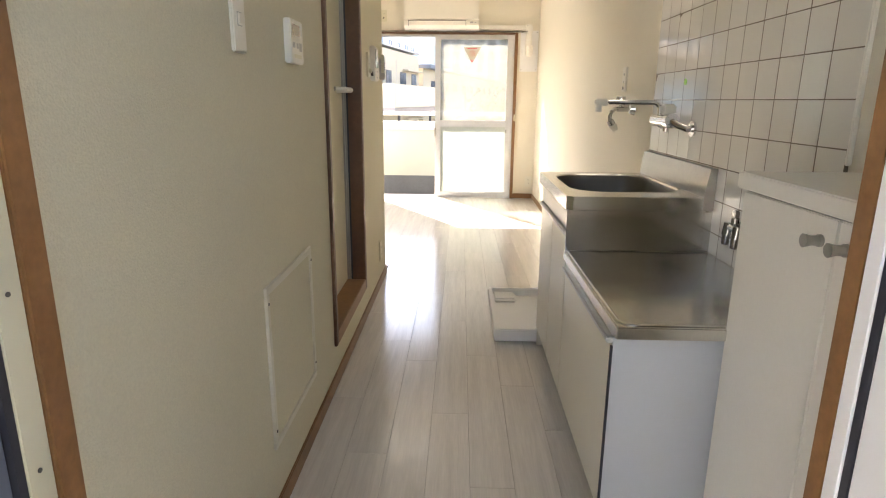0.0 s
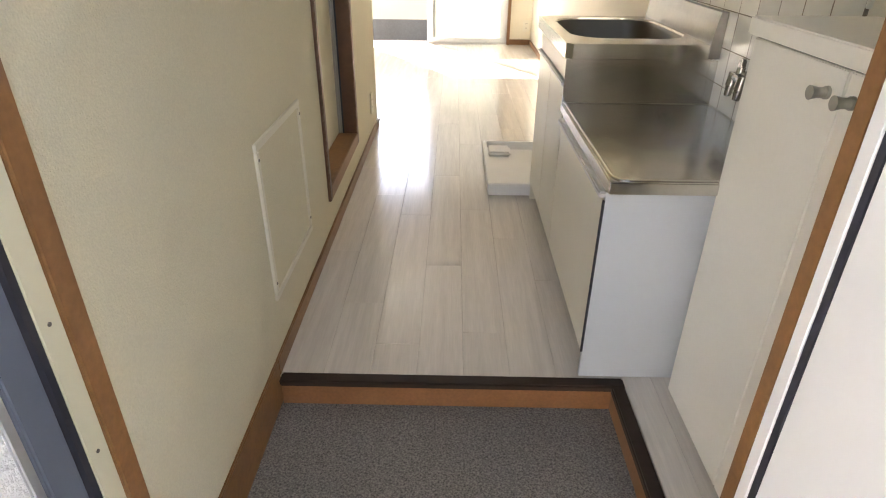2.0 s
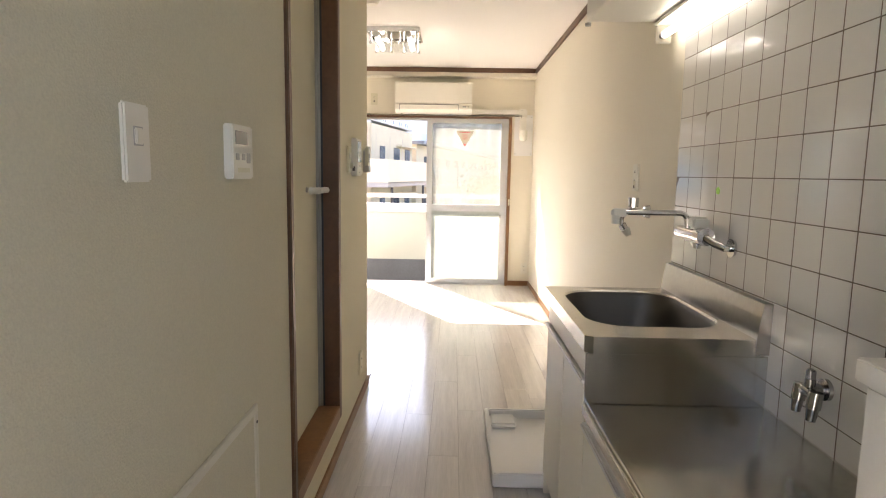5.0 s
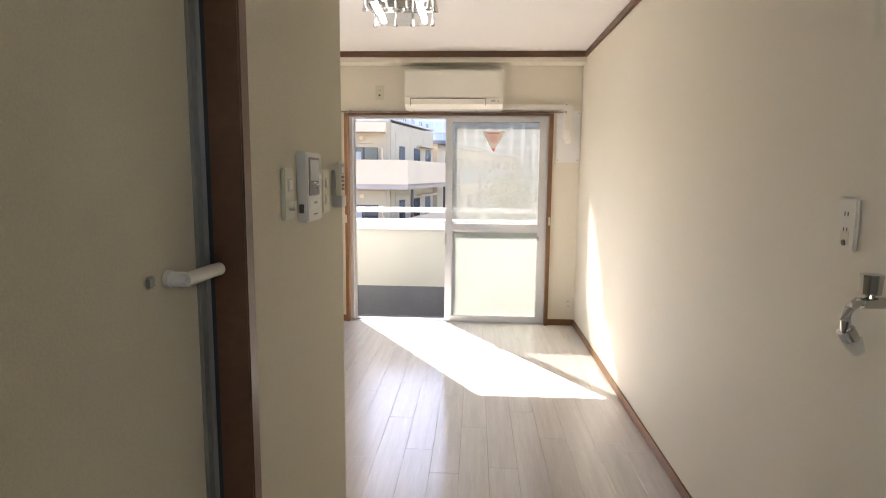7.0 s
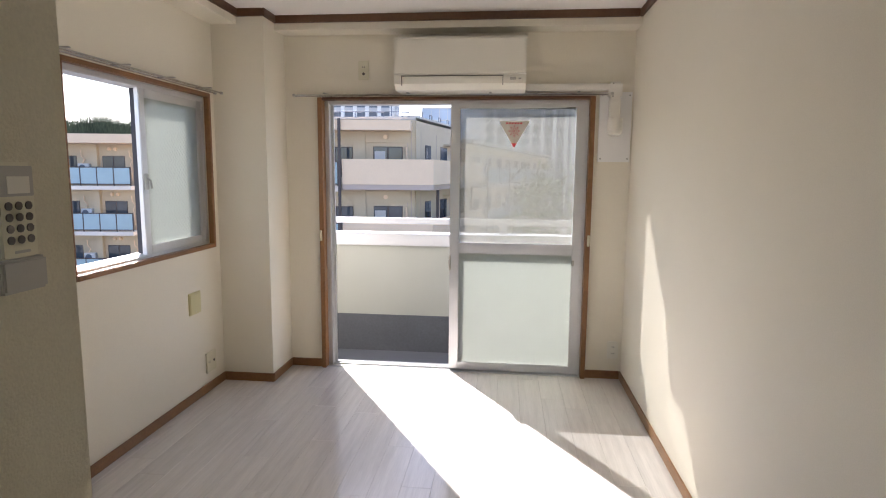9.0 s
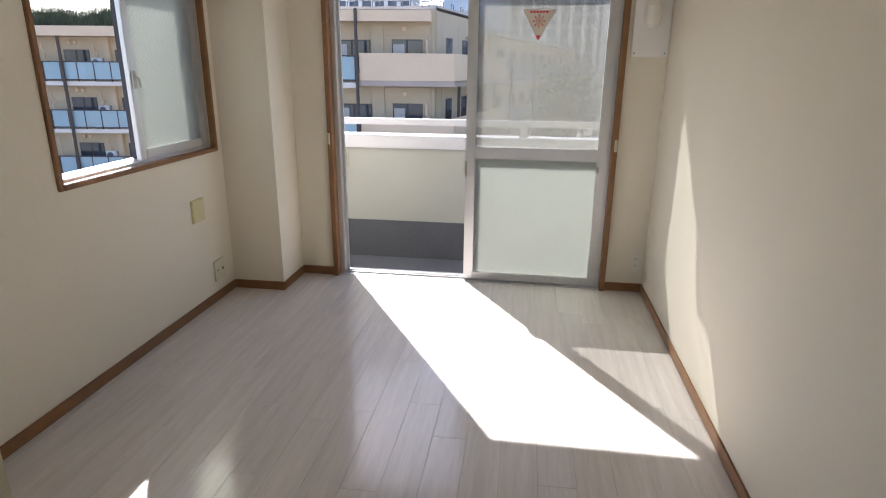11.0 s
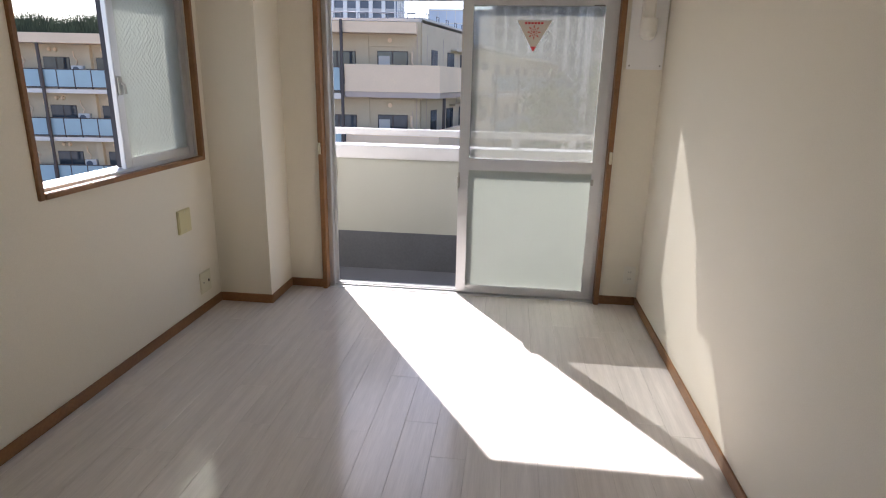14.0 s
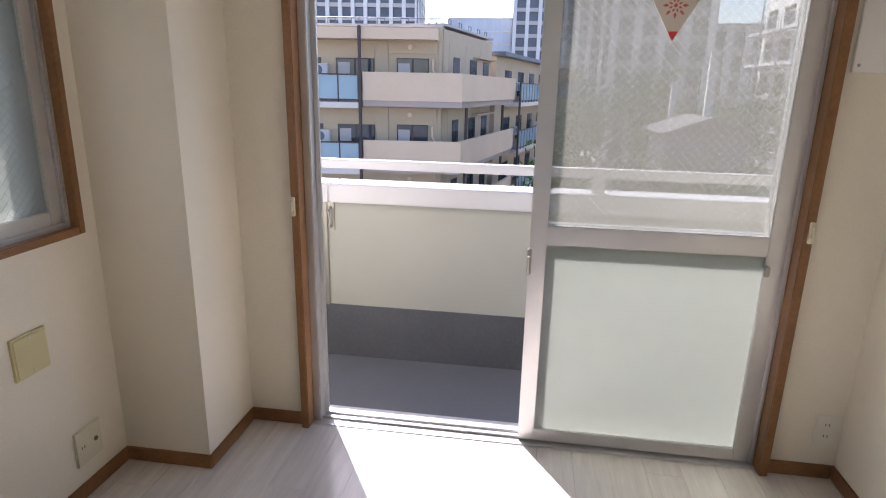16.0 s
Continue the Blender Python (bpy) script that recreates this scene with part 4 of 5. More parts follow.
curtain_rail((-1.13, YF, 1.814), (0.86, YF, 1.814), "double metal curtain rail above the balcony window")
curtain_rail((XL, 5.10, 1.790), (XL, 6.48, 1.790), "double metal curtain rail above the side window")

# ---- side window ----
w2 = thing("window_2", (XL, 5.865, 0.9), "aluminium sliding side window, half open", "window", kind="structure")
bx("casing", (XL - 0.02, XL + 0.012, 5.262, 5.288, 0.868, 1.785), M_TRIM, w2, 0.003, "brown wooden casing")
bx("casing", (XL - 0.02, XL + 0.012, 6.442, 6.468, 0.868, 1.785), M_TRIM, w2, 0.003, "brown wooden casing")
bx("casing", (XL - 0.02, XL + 0.012, 5.288, 6.442, 1.762, 1.785), M_TRIM, w2, 0.003, "brown wooden casing")
bx("casing", (XL - 0.02, XL + 0.014, 5.288, 6.442, 0.868, 0.892), M_TRIM, w2, 0.003, "brown wooden casing")
WX0, WX1 = XL - 0.115, XL - 0.022
bx("window_frame", (WX0, WX1, 5.285, 5.312, 0.892, 1.762), M_ALU, w2, 0.003)
bx("window_frame", (WX0, WX1, 6.431, 6.442, 0.892, 1.762), M_ALU, w2, 0.003)
bx("window_frame", (WX0, WX1, 5.312, 6.431, 1.735, 1.762), M_ALU, w2, 0.003)
bx("window_sill", (WX0 - 0.02, WX1, 5.312, 6.431, 0.880, 0.905), M_ALU, w2, 0.003)
sash(5.835, 6.431, WX1 - 0.036, WX1 - 0.010, 0.905, 1.737, "y", w2, None, 0.046, 0.045, M_FROST)
sash(5.870, 6.40, WX1 - 0.076, WX1 - 0.050, 0.905, 1.737, "y", w2, None, 0.045, 0.045, M_CLEAR)
g = bmesh.new()
box(g, WX1 - 0.012, WX1 + 0.004, 5.842, 5.866, 1.235, 1.315, 0.004)
sweep(g, [(WX1, 5.854, 1.285), (WX1 + 0.018, 5.854, 1.28), (WX1 + 0.022, 5.856, 1.24)], 0.006)
part("latch", g, M_SATIN, w2, "worn metal crescent latch", True)
# Black strip drawn in place of the outer stile's shadow
bx("weather_seal", (WX1 - 0.074, WX1 - 0.037, 5.857, 5.8695, 0.907, 1.735), M_GASKET_SHADE, w2, 0.002, "black strip for the shadow between the sash stiles")
wm = wires(5.881, 6.385, 0.95, 1.692, 0.0, 0.028, 1.0, 0.0003)
for v in wm.verts:
    v.co = Vector((WX1 - 0.018 + v.co.y, v.co.x, v.co.z))
part("wire_mesh", wm, M_WIRE, w2, "fine diagonal wire mesh in the glass")["kind"] = "stuff"

# ---- air conditioner, duct and board ----
ac = thing("air_conditioner", (-0.05, 6.73, 1.82), "white wall-mounted split air conditioner over the window", "air conditioner")
AX0, AX1, AY0, AZ0, AZ1 = -0.449, 0.337, 6.612, 1.826, 2.127
g = bmesh.new()
prism(g, [(YF, AZ1), (AY0 + 0.015, AZ1), (AY0, AZ1 - 0.02), (AY0, AZ0 + 0.085), (AY0 + 0.012, AZ0 + 0.08), (AY0 + 0.02, AZ0 + 0.03), (AY0 + 0.06, AZ0), (YF, AZ0)], "x", AX0, AX1)
part("body", g, M_PLASTIC, ac)
bx("front_panel", (AX0 + 0.004, AX1 - 0.004, AY0 - 0.012, AY0 + 0.001, AZ0 + 0.088, AZ1 - 0.018), M_PLASTIC, ac, 0.005)
g = bmesh.new()
prism(g, [(AY0 + 0.002, AZ0 + 0.070), (AY0 + 0.010, AZ0 + 0.030), (AY0 + 0.048, AZ0 + 0.003), (AY0 + 0.056, AZ0 + 0.008), (AY0 + 0.026, AZ0 + 0.036), (AY0 + 0.016, AZ0 + 0.072)], "x", AX0 + 0.055, AX1 - 0.145)
part("flap", g, M_PLASTIC, ac, "air outlet flap")
for d in ((AX0 + 0.045, AX1 - 0.135, AZ0 + 0.073, AZ0 + 0.0765), (AX0 + 0.045, AX0 + 0.0485, AZ0 + 0.02, AZ0 + 0.073), (AX1 - 0.1385, AX1 - 0.135, AZ0 + 0.02, AZ0 + 0.073)):
    bx("slot", (d[0], d[1], AY0 + 0.006, AY0 + 0.016, d[2], d[3]), M_DARK, ac)
bx("indicator", (AX1 - 0.095, AX1 - 0.06, AY0 + 0.004, AY0 + 0.02, AZ0 + 0.05, AZ0 + 0.064), M_BUTTON, ac)
bx("label_mark", (AX1 - 0.045, AX1 - 0.03, AY0 + 0.004, AY0 + 0.02, AZ0 + 0.052, AZ0 + 0.060), M_BUTTON, ac)
duct = thing("pipe_duct", (0.8, 6.83, 1.85), "cream pipe duct running from the air conditioner to the wall board", "duct")
bx("trunk", (0.340, 0.845, 6.815, YF, 1.836, 1.880), M_WHITE, duct, 0.006)
bx("elbow_cover", (0.842, 0.924, 6.800, YF, 1.790, 1.888), M_WHITE, duct, 0.012, "", 4)
bx("drop_trunk", (0.850, 0.918, 6.806, YF, 1.66, 1.79), M_WHITE, duct, 0.008, "", 3)
g = bmesh.new()
cyl(g, (0.888, 6.815, 1.67), (0.888, 6.815, 1.60), 0.044, 0.046, seg=24)
cyl(g, (0.888, 6.815, 1.60), (0.888, 6.815, 1.572), 0.046, 0.038, seg=24)
cyl(g, (0.888, 6.815, 1.572), (0.888, 6.815, 1.558), 0.038, 0.020, seg=24)
part("cap", g, M_WHITE, duct, "rounded cream wall cap", True)
for zz in (1.80, 1.875):
    part("screw", cyl(bmesh.new(), (0.866, 6.800, zz), (0.866, 6.7985, zz), 0.004, seg=8), M_DARK, duct)
board = thing("pipe_board", (0.89, 6.85, 1.6), "cream painted board behind the pipe cap, screwed at its corners", "board")
bx("sheet", (0.797, 0.992, 6.848, YF, 1.405, 1.83), M_BOARD, board, 0.002)
for xx in (0.812, 0.977):
    for zz in (1.425, 1.81):
        part("screw", cyl(bmesh.new(), (xx, 6.848, zz), (xx, 6.8465, zz), 0.005, seg=8), M_SATIN, board)

# ---- ceiling lamp, smoke detector ----
cl = thing("ceiling_lamp", (-0.30, 5.22, ZC), "chrome square ceiling lamp with a glass plate and lit tubes", "ceiling lamp")
CX, CY = -0.305, 5.22
bx("back_plate", (CX - 0.185, CX + 0.185, CY - 0.185, CY + 0.185, ZC - 0.02, ZC), M_CHROME, cl, 0.004)
for d in ((-0.20, 0.20, -0.20, -0.185), (-0.20, 0.20, 0.185, 0.20), (-0.20, -0.185, -0.185, 0.185), (0.185, 0.20, -0.185, 0.185)):
    bx("frame", (CX + d[0], CX + d[1], CY + d[2], CY + d[3], ZC - 0.035, ZC - 0.001), M_CHROME, cl, 0.003)
for sx in (-1, 1):
    for k, yy in enumerate((-0.11, 0.11)):
        g = bmesh.new()
        c = (CX + sx * 0.12, CY + yy)
        cyl(g, (c[0], c[1] - 0.09, ZC - 0.065), (c[0], c[1] + 0.07, ZC - 0.085), 0.017, seg=16)
        part("bulb", g, M_TUBE2, cl, "glowing bulb", True)
        g = bmesh.new()
        cyl(g, (c[0], c[1] - 0.13, ZC - 0.06), (c[0], c[1] - 0.09, ZC - 0.065), 0.02, seg=16)
        part("socket", g, M_SATIN, cl, "", True)
for sx in (-0.17, -0.05, 0.05, 0.17):
    for sy in (-0.17, 0.17):
        g = bmesh.new()
        cyl(g, (CX + sx, CY + sy, ZC - 0.02), (CX + sx, CY + sy, ZC - 0.115), 0.006, seg=10)
        cyl(g, (CX + sx, CY + sy, ZC - 0.105), (CX + sx, CY + sy, ZC - 0.120), 0.012, seg=10)
        part("glass_post", g, M_CHROME, cl, "", True)
bx("glass_plate", (CX - 0.14, CX + 0.14, CY - 0.19, CY + 0.19, ZC - 0.112, ZC - 0.106), M_GLASSPLATE, cl, 0.0, "clear patterned glass plate")
sd = thing("smoke_detector", (-0.36, 4.32, ZC), "small white round ceiling detector", "smoke detector")
g = bmesh.new()
cyl(g, (-0.36, 4.32, ZC), (-0.36, 4.32, ZC - 0.015), 0.05, 0.05, seg=28)
cyl(g, (-0.36, 4.32, ZC - 0.015), (-0.36, 4.32, ZC - 0.04), 0.045, 0.03, seg=28)
part("housing", g, M_PLASTIC, sd, "", True)
# ---- balcony ----
M_BEIGE = mat("beige_render", (0.53, 0.435, 0.315), 0.85, var=0.05, scale=0.6, fine=0.04, fine_scale=20, bump=0.2, bump_scale=20)
M_BEIGE2 = mat("pale_pink_render", (0.74, 0.56, 0.40), 0.85, var=0.04, scale=0.6, fine=0.03, fine_scale=20)
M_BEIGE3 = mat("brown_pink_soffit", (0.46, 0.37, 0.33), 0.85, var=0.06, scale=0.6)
M_SLAB = mat("pale_slab_edge", (0.74, 0.67, 0.61), 0.85, var=0.05, scale=0.6)
M_WINGLASS = mat("dark_window_glass", (0.05, 0.06, 0.075), 0.08, spec=0.7, var=0.3, scale=0.8)
M_BALGLASS = mat("frosted_blue_balcony_glass", (0.32, 0.44, 0.50), 0.25, var=0.05, scale=1)
M_PIPE = mat("dark_brown_pipe", (0.06, 0.045, 0.045), 0.5)
M_TOWER = mat("pale_tower_panel", (0.76, 0.745, 0.73), 0.8, var=0.04, scale=0.1)
M_TOWER3 = mat("grey_tower_band", (0.52, 0.50, 0.49), 0.8, var=0.05, scale=0.1)
M_TOWER2 = mat("grey_tower_recess", (0.13, 0.15, 0.19), 0.4, var=0.2, scale=0.2)
M_BLUEGLASS = mat("blue_curtain_wall", (0.60, 0.68, 0.80), 0.3, var=0.06, scale=0.2)
M_LEAF = mat("tree_foliage", (0.065, 0.125, 0.03), 0.8, var=0.4, scale=1.5, island=0.35, spec=0.1)
M_GRASS = mat("roof_grass", (0.065, 0.08, 0.042), 0.8, var=0.3, scale=2, island=0.4)
M_BARK = mat("tree_bark", (0.10, 0.075, 0.05), 0.9, var=0.2, scale=6)
M_ASPHALT = mat("asphalt", (0.055, 0.055, 0.058), 0.9, var=0.15, scale=0.5, fine=0.15, fine_scale=30)
M_GROUND = mat("pale_ground", (0.22, 0.21, 0.19), 0.9, var=0.15, scale=0.1)
M_SLATE = mat("dark_slate_roof", (0.085, 0.085, 0.095), 0.75, var=0.15, scale=2)
M_ROOF = mat("grey_roof_sheet", (0.46, 0.43, 0.40), 0.6, var=0.1, scale=1)
YP = 7.90
ZB = -0.20
structure("balcony_floor", [(-1.75, 2.6, YF + 0.12, YP + 0.15, ZB - 0.15, ZB)], M_DECK, "blue-grey vinyl sheet on the balcony floor", "balcony floor")
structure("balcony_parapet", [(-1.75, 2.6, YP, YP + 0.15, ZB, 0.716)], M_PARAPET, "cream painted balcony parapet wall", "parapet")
structure("balcony_dado", [(-1.75, 2.6, YP - 0.006, YP, ZB, 0.118)], M_GREY, "dark grey painted base of the parapet", "parapet")
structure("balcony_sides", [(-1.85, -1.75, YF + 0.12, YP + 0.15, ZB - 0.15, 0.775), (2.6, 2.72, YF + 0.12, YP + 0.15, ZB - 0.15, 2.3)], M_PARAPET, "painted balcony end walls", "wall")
structure("balcony_slab", [(-1.75, 2.72, YF + 0.12, YF + 0.45, 2.42, 2.58)], M_CONC, "concrete slab of the balcony above", "ceiling")
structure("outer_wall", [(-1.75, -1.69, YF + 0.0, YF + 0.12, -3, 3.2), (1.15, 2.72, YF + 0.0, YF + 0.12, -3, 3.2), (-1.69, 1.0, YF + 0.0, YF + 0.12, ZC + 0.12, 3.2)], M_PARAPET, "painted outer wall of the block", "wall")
cop = thing("parapet_coping", (0, YP, 0.775), "white metal coping on the balcony parapet", "coping", kind="structure")
for i in range(4):
    bx("coping_length", (-2.42 + 1.2 * i + 0.002 if i else -1.75, -2.42 + 1.2 * (i + 1), YP - 0.03, YP + 0.18, 0.718, 0.818), M_RAIL, cop, 0.006)
rail = thing("balcony_handrail", (0, YP + 0.06, 0.87), "white metal handrail on short posts above the parapet", "handrail")
bx("top_rail", (-1.75, 2.6, YP + 0.035, YP + 0.095, 0.896, 0.946), M_RAIL, rail, 0.008)
for x in (-1.55, 0.215, 1.75):
    bx("post", (x - 0.03, x + 0.03, YP + 0.045, YP + 0.085, 0.818, 0.896), M_RAIL, rail, 0.004)
br = thing("laundry_bracket", (-1.235, YP - 0.02, 0.5), "weathered metal laundry pole bracket on the parapet", "bracket")
bx("bar", (-1.255, -1.235, YP - 0.022, YP - 0.006, 0.118, 0.716), M_SATIN, br, 0.003)
bx("plate", (-1.232, -1.195, YP - 0.02, YP, 0.56, 0.72), M_SATIN, br, 0.004)
g = bmesh.new()
sweep(g, [(-1.213, YP - 0.02, 0.69), (-1.213, YP - 0.05, 0.67), (-1.213, YP - 0.05, 0.60), (-1.213, YP - 0.02, 0.58)], 0.008, 10)
part("hook", g, M_SATIN, br, "", True)

# ---- the street and the houses opposite ----
GZ = -10.5
bm = bmesh.new()
box(bm, -3000, 3000, -3000, 3000, GZ - 1, GZ)
tagged(part("ground", bm, M_GROUND), "pale paved ground far below", "ground", kind="structure")
bm = bmesh.new()
box(bm, -200, 200, 14, 22, GZ, GZ + 0.02)
tagged(part("road", bm, M_ASPHALT), "asphalt road between the blocks", "road", kind="structure")


def frame_of(origin, along):
    """A house's own frame: x along its front, y into the house."""
    a = Vector((along[0], along[1], 0)).normalized()
    m = Matrix(((a.x, -a.y, 0, origin[0]), (a.y, a.x, 0, origin[1]), (0, 0, 1, origin[2]), (0, 0, 0, 1)))
    return m


def put(name, bm, m, material, parent, label=""):
    bm.transform(m)
    return part(name, bm, material, parent, label)


def window_of(m, parent, x0, x1, z0, z1, y, bars=1):
    w = put("window", box(bmesh.new(), x0, x1, y - 0.02, y + 0.06, z0, z1), m, M_PIPE, parent)
    n = bars + 1
    for i in range(n):
        a, b = x0 + (x1 - x0) * i / n, x0 + (x1 - x0) * (i + 1) / n
        put("pane", box(bmesh.new(), a + 0.04, b - 0.04, y - 0.035, y - 0.02, z0 + 0.05, z1 - 0.05), m, M_WINGLASS, w)
    return w


def balcony_of(m, parent, x0, x1, z, y, glass, panel=0.95, depth=1.25):
    """A balcony whose front stands at y - depth: a slab and either a solid or a glass front."""
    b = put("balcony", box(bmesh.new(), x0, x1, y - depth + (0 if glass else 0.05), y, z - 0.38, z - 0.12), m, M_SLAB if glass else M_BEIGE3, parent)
    if not glass:
        put("balcony_front", box(bmesh.new(), x0, x1, y - depth, y - depth + 0.15, z - 0.12, z + 1.12), m, M_BEIGE2, b)
        return b
    n = max(1, round((x1 - x0) / panel))
    for i in range(n):
        a, c = x0 + (x1 - x0) * i / n, x0 + (x1 - x0) * (i + 1) / n
        put("glass_panel", box(bmesh.new(), a + 0.03, c - 0.03, y - depth + 0.02, y - depth + 0.05, z + 0.02, z + 1.05), m, M_BALGLASS, b)
    f = bmesh.new()
    for i in range(n + 1):
        a = x0 + (x1 - x0) * i / n
        box(f, a - 0.03, a + 0.03, y - depth + 0.0, y - depth + 0.07, z - 0.12, z + 1.1)
    box(f, x0, x1, y - depth, y - depth + 0.07, z + 1.06, z + 1.12)
    box(f, x0, x1, y - depth, y - depth + 0.07, z - 0.04, z + 0.02)
    put("balcony_frame", f, m, M_PIPE, b)
    return b


def outdoor_unit(m, parent, x, z, y):
    u = put("outdoor_unit", box(bmesh.new(), x, x + 0.75, y - 0.32, y - 0.02, z, z + 0.58, 0.03), m, M_RAIL, parent)
    f = bmesh.new()
    c = m @ Vector((x + 0.3, y - 0.33, z + 0.29))
    e = m @ Vector((x + 0.3, y - 0.315, z + 0.29))
    cyl(f, c, e, 0.22, seg=20)
    part("fan_grille", f, M_TOWER2, u)


STOREY = 3.02
# the block straight opposite
A = frame_of((-3.19, 33.1, -0.62), (0.995, 0.10))
block = thing("apartment_block", (-8, 38, GZ), "beige apartment block with solid and glass balconies", "building", "opposite houses")
F = frame_of((-3.39, 32.0, -0.62), (2.1, 11.0))
put("wall", box(bmesh.new(), -13.5, -1.25, 0.0, 12, GZ, 4.55), A, M_BEIGE, block)
put("flank_wall", box(bmesh.new(), 1.12, 9.9, 1.26, 6.0, GZ, 4.55), F, M_BEIGE, block)
put("roof", box(bmesh.new(), -13.5, -1.22, -0.03, 12, 4.56, 4.68), A, M_ROOF, block)
put("flank_roof", box(bmesh.new(), 1.1, 9.95, 1.22, 6.0, 4.69, 4.8), F, M_ROOF, block)
put("eaves_slab", box(bmesh.new(), -13.5, -1.4, -1.25, 0.0, 3.95, 4.42), A, M_BEIGE2, block)
for k in range(-3, 2):
    z = 1.43 + STOREY * (k - 1)
    balcony_of(A, block, -4.75, -0.25, z, 0.0, False)
    balcony_of(A, block, -8.6, -4.95, z - 0.1, 0.0, True)
    balcony_of(A, block, -13.2, -9.0, z - 0.1, 0.0, True)
    window_of(A, block, -3.35, -1.65 - 0.2, z + 0.55, z + 1.78, 0.0)
    window_of(A, block, -6.2, -4.4, z + 0.2, z + 1.75, 0.0)
    window_of(A, block, -8.3, -6.9, z + 0.2, z + 1.75, 0.0)
    window_of(A, block, -11.5, -9.6, z + 0.2, z + 1.75, 0.0)
    outdoor_unit(A, block, -7.3, z + 0.9, 0.0)
    put("pilaster", box(bmesh.new(), -4.35, -3.75, -0.12, -0.001, z - 0.1, z + 2.6), A, M_BEIGE, block)
    put("lintel", box(bmesh.new(), -3.74, -1.46, -0.10, -0.001, z + 1.98, z + 2.55), A, M_BEIGE, block)
    l = bmesh.new()
    cyl(l, A @ Vector((-2.7, -0.35, z + 2.25)), A @ Vector((-2.7, -0.25, z + 2.25)), 0.11, seg=14)
    part("balcony_lamp", l, M_BEIGE2, block)
    for jx in (-1.62, -1.42):
        put("wall_joint", box(bmesh.new(), jx, jx + 0.03, -0.012, 0.0, z - 0.1, z + 2.6), A, M_BEIGE3, block)
    for fx in (1.9, 4.6, 7.4):
        put("wall_joint", box(bmesh.new(), fx, fx + 0.03, 1.248, 1.26, z - 0.1, z + 2.6), F, M_BEIGE3, block)
    # Pale grey slabs on the panes, painted in for their bright reflections
    for wx in (-3.28, -6.1):
        put("curtain", box(bmesh.new(), wx, wx + 0.55, -0.042, -0.036, z + 0.95, z + 1.55), A, M_TOWER3, block)
    v = bmesh.new()
    sweep(v, [A @ Vector(p) for p in ((-1.65, -0.12, z + 1.75), (-1.65, -0.12, z + 1.25), (-1.55, -0.12, z + 1.05), (-1.62, -0.12, z + 0.75))], 0.06, 8)
    part("vent_pipe", v, M_BEIGE2, block)
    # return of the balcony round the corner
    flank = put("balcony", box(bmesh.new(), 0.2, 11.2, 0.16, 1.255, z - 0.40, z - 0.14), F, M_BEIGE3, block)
    put("balcony_front", box(bmesh.new(), -0.02, 11.2, 0.0, 0.15, z - 0.12, z + 1.12), F, M_BEIGE2, flank)
    for xx, ww in ((2.6, 1.0), (5.4, 1.3), (8.0, 1.2)):
        window_of(F, block, xx, xx + ww, z + 0.1, z + 1.95, 1.26)
    outdoor_unit(F, block, 6.9, z + 0.2, 1.24)
    put("canopy", box(bmesh.new(), 6.0, 9.7, 0.9, 1.258, z + 2.05, z + 2.15), F, M_BEIGE, block)
p = bmesh.new()
cyl(p, A @ Vector((-4.85, -1.33, GZ)), A @ Vector((-4.85, -1.33, 4.5)), 0.075, seg=10)
part("drainpipe", p, M_PIPE, block, "dark brown drainpipe")
for px in (1.9, 9.3):
    p = bmesh.new()
    cyl(p, F @ Vector((px, 0.3, GZ)), F @ Vector((px, 0.3, 1.0)), 0.08, seg=10)
    part("drainpipe", p, M_PIPE, block, "dark brown drainpipe")
for px in (-12.2, -10.4, -8.0, -6.6, -5.5, -4.3, -3.2, -1.9):
    p = bmesh.new()
    sweep(p, [A @ Vector((px, 0.3, 4.68)), A @ Vector((px, 0.3, 4.95)), A @ Vector((px + 0.35, 0.3, 4.95)), A @ Vector((px + 0.35, 0.3, 4.68))], 0.03, 6)
    part("roof_rail", p, M_TOWER2, block)
p = bmesh.new()
sweep(p, [A @ Vector((-2.6, 2, 4.5)), A @ Vector((-2.6, 2, 7.2))], 0.04, 6)
sweep(p, [A @ Vector((-2.6, 2, 7.0)), A @ Vector((-1.2, 2, 4.6))], 0.015, 6)
part("aerial_mast", p, M_TOWER2, block)
for px in (2.4, 4.1, 5.8, 7.5, 9.0):
    p = bmesh.new()
    sweep(p, [F @ Vector(v) for v in ((px, 1.5, 4.8), (px, 1.5, 5.1), (px + 0.4, 1.5, 5.1), (px + 0.4, 1.5, 4.8))], 0.03, 6)
    part("roof_rail", p, M_TOWER2, block)
p = bmesh.new()
cyl(p, A @ Vector((-13.4, 0.3, 4.98)), A @ Vector((-1.3, 0.3, 4.98)), 0.02, seg=6)
part("roof_rail", p, M_TOWER2, block)
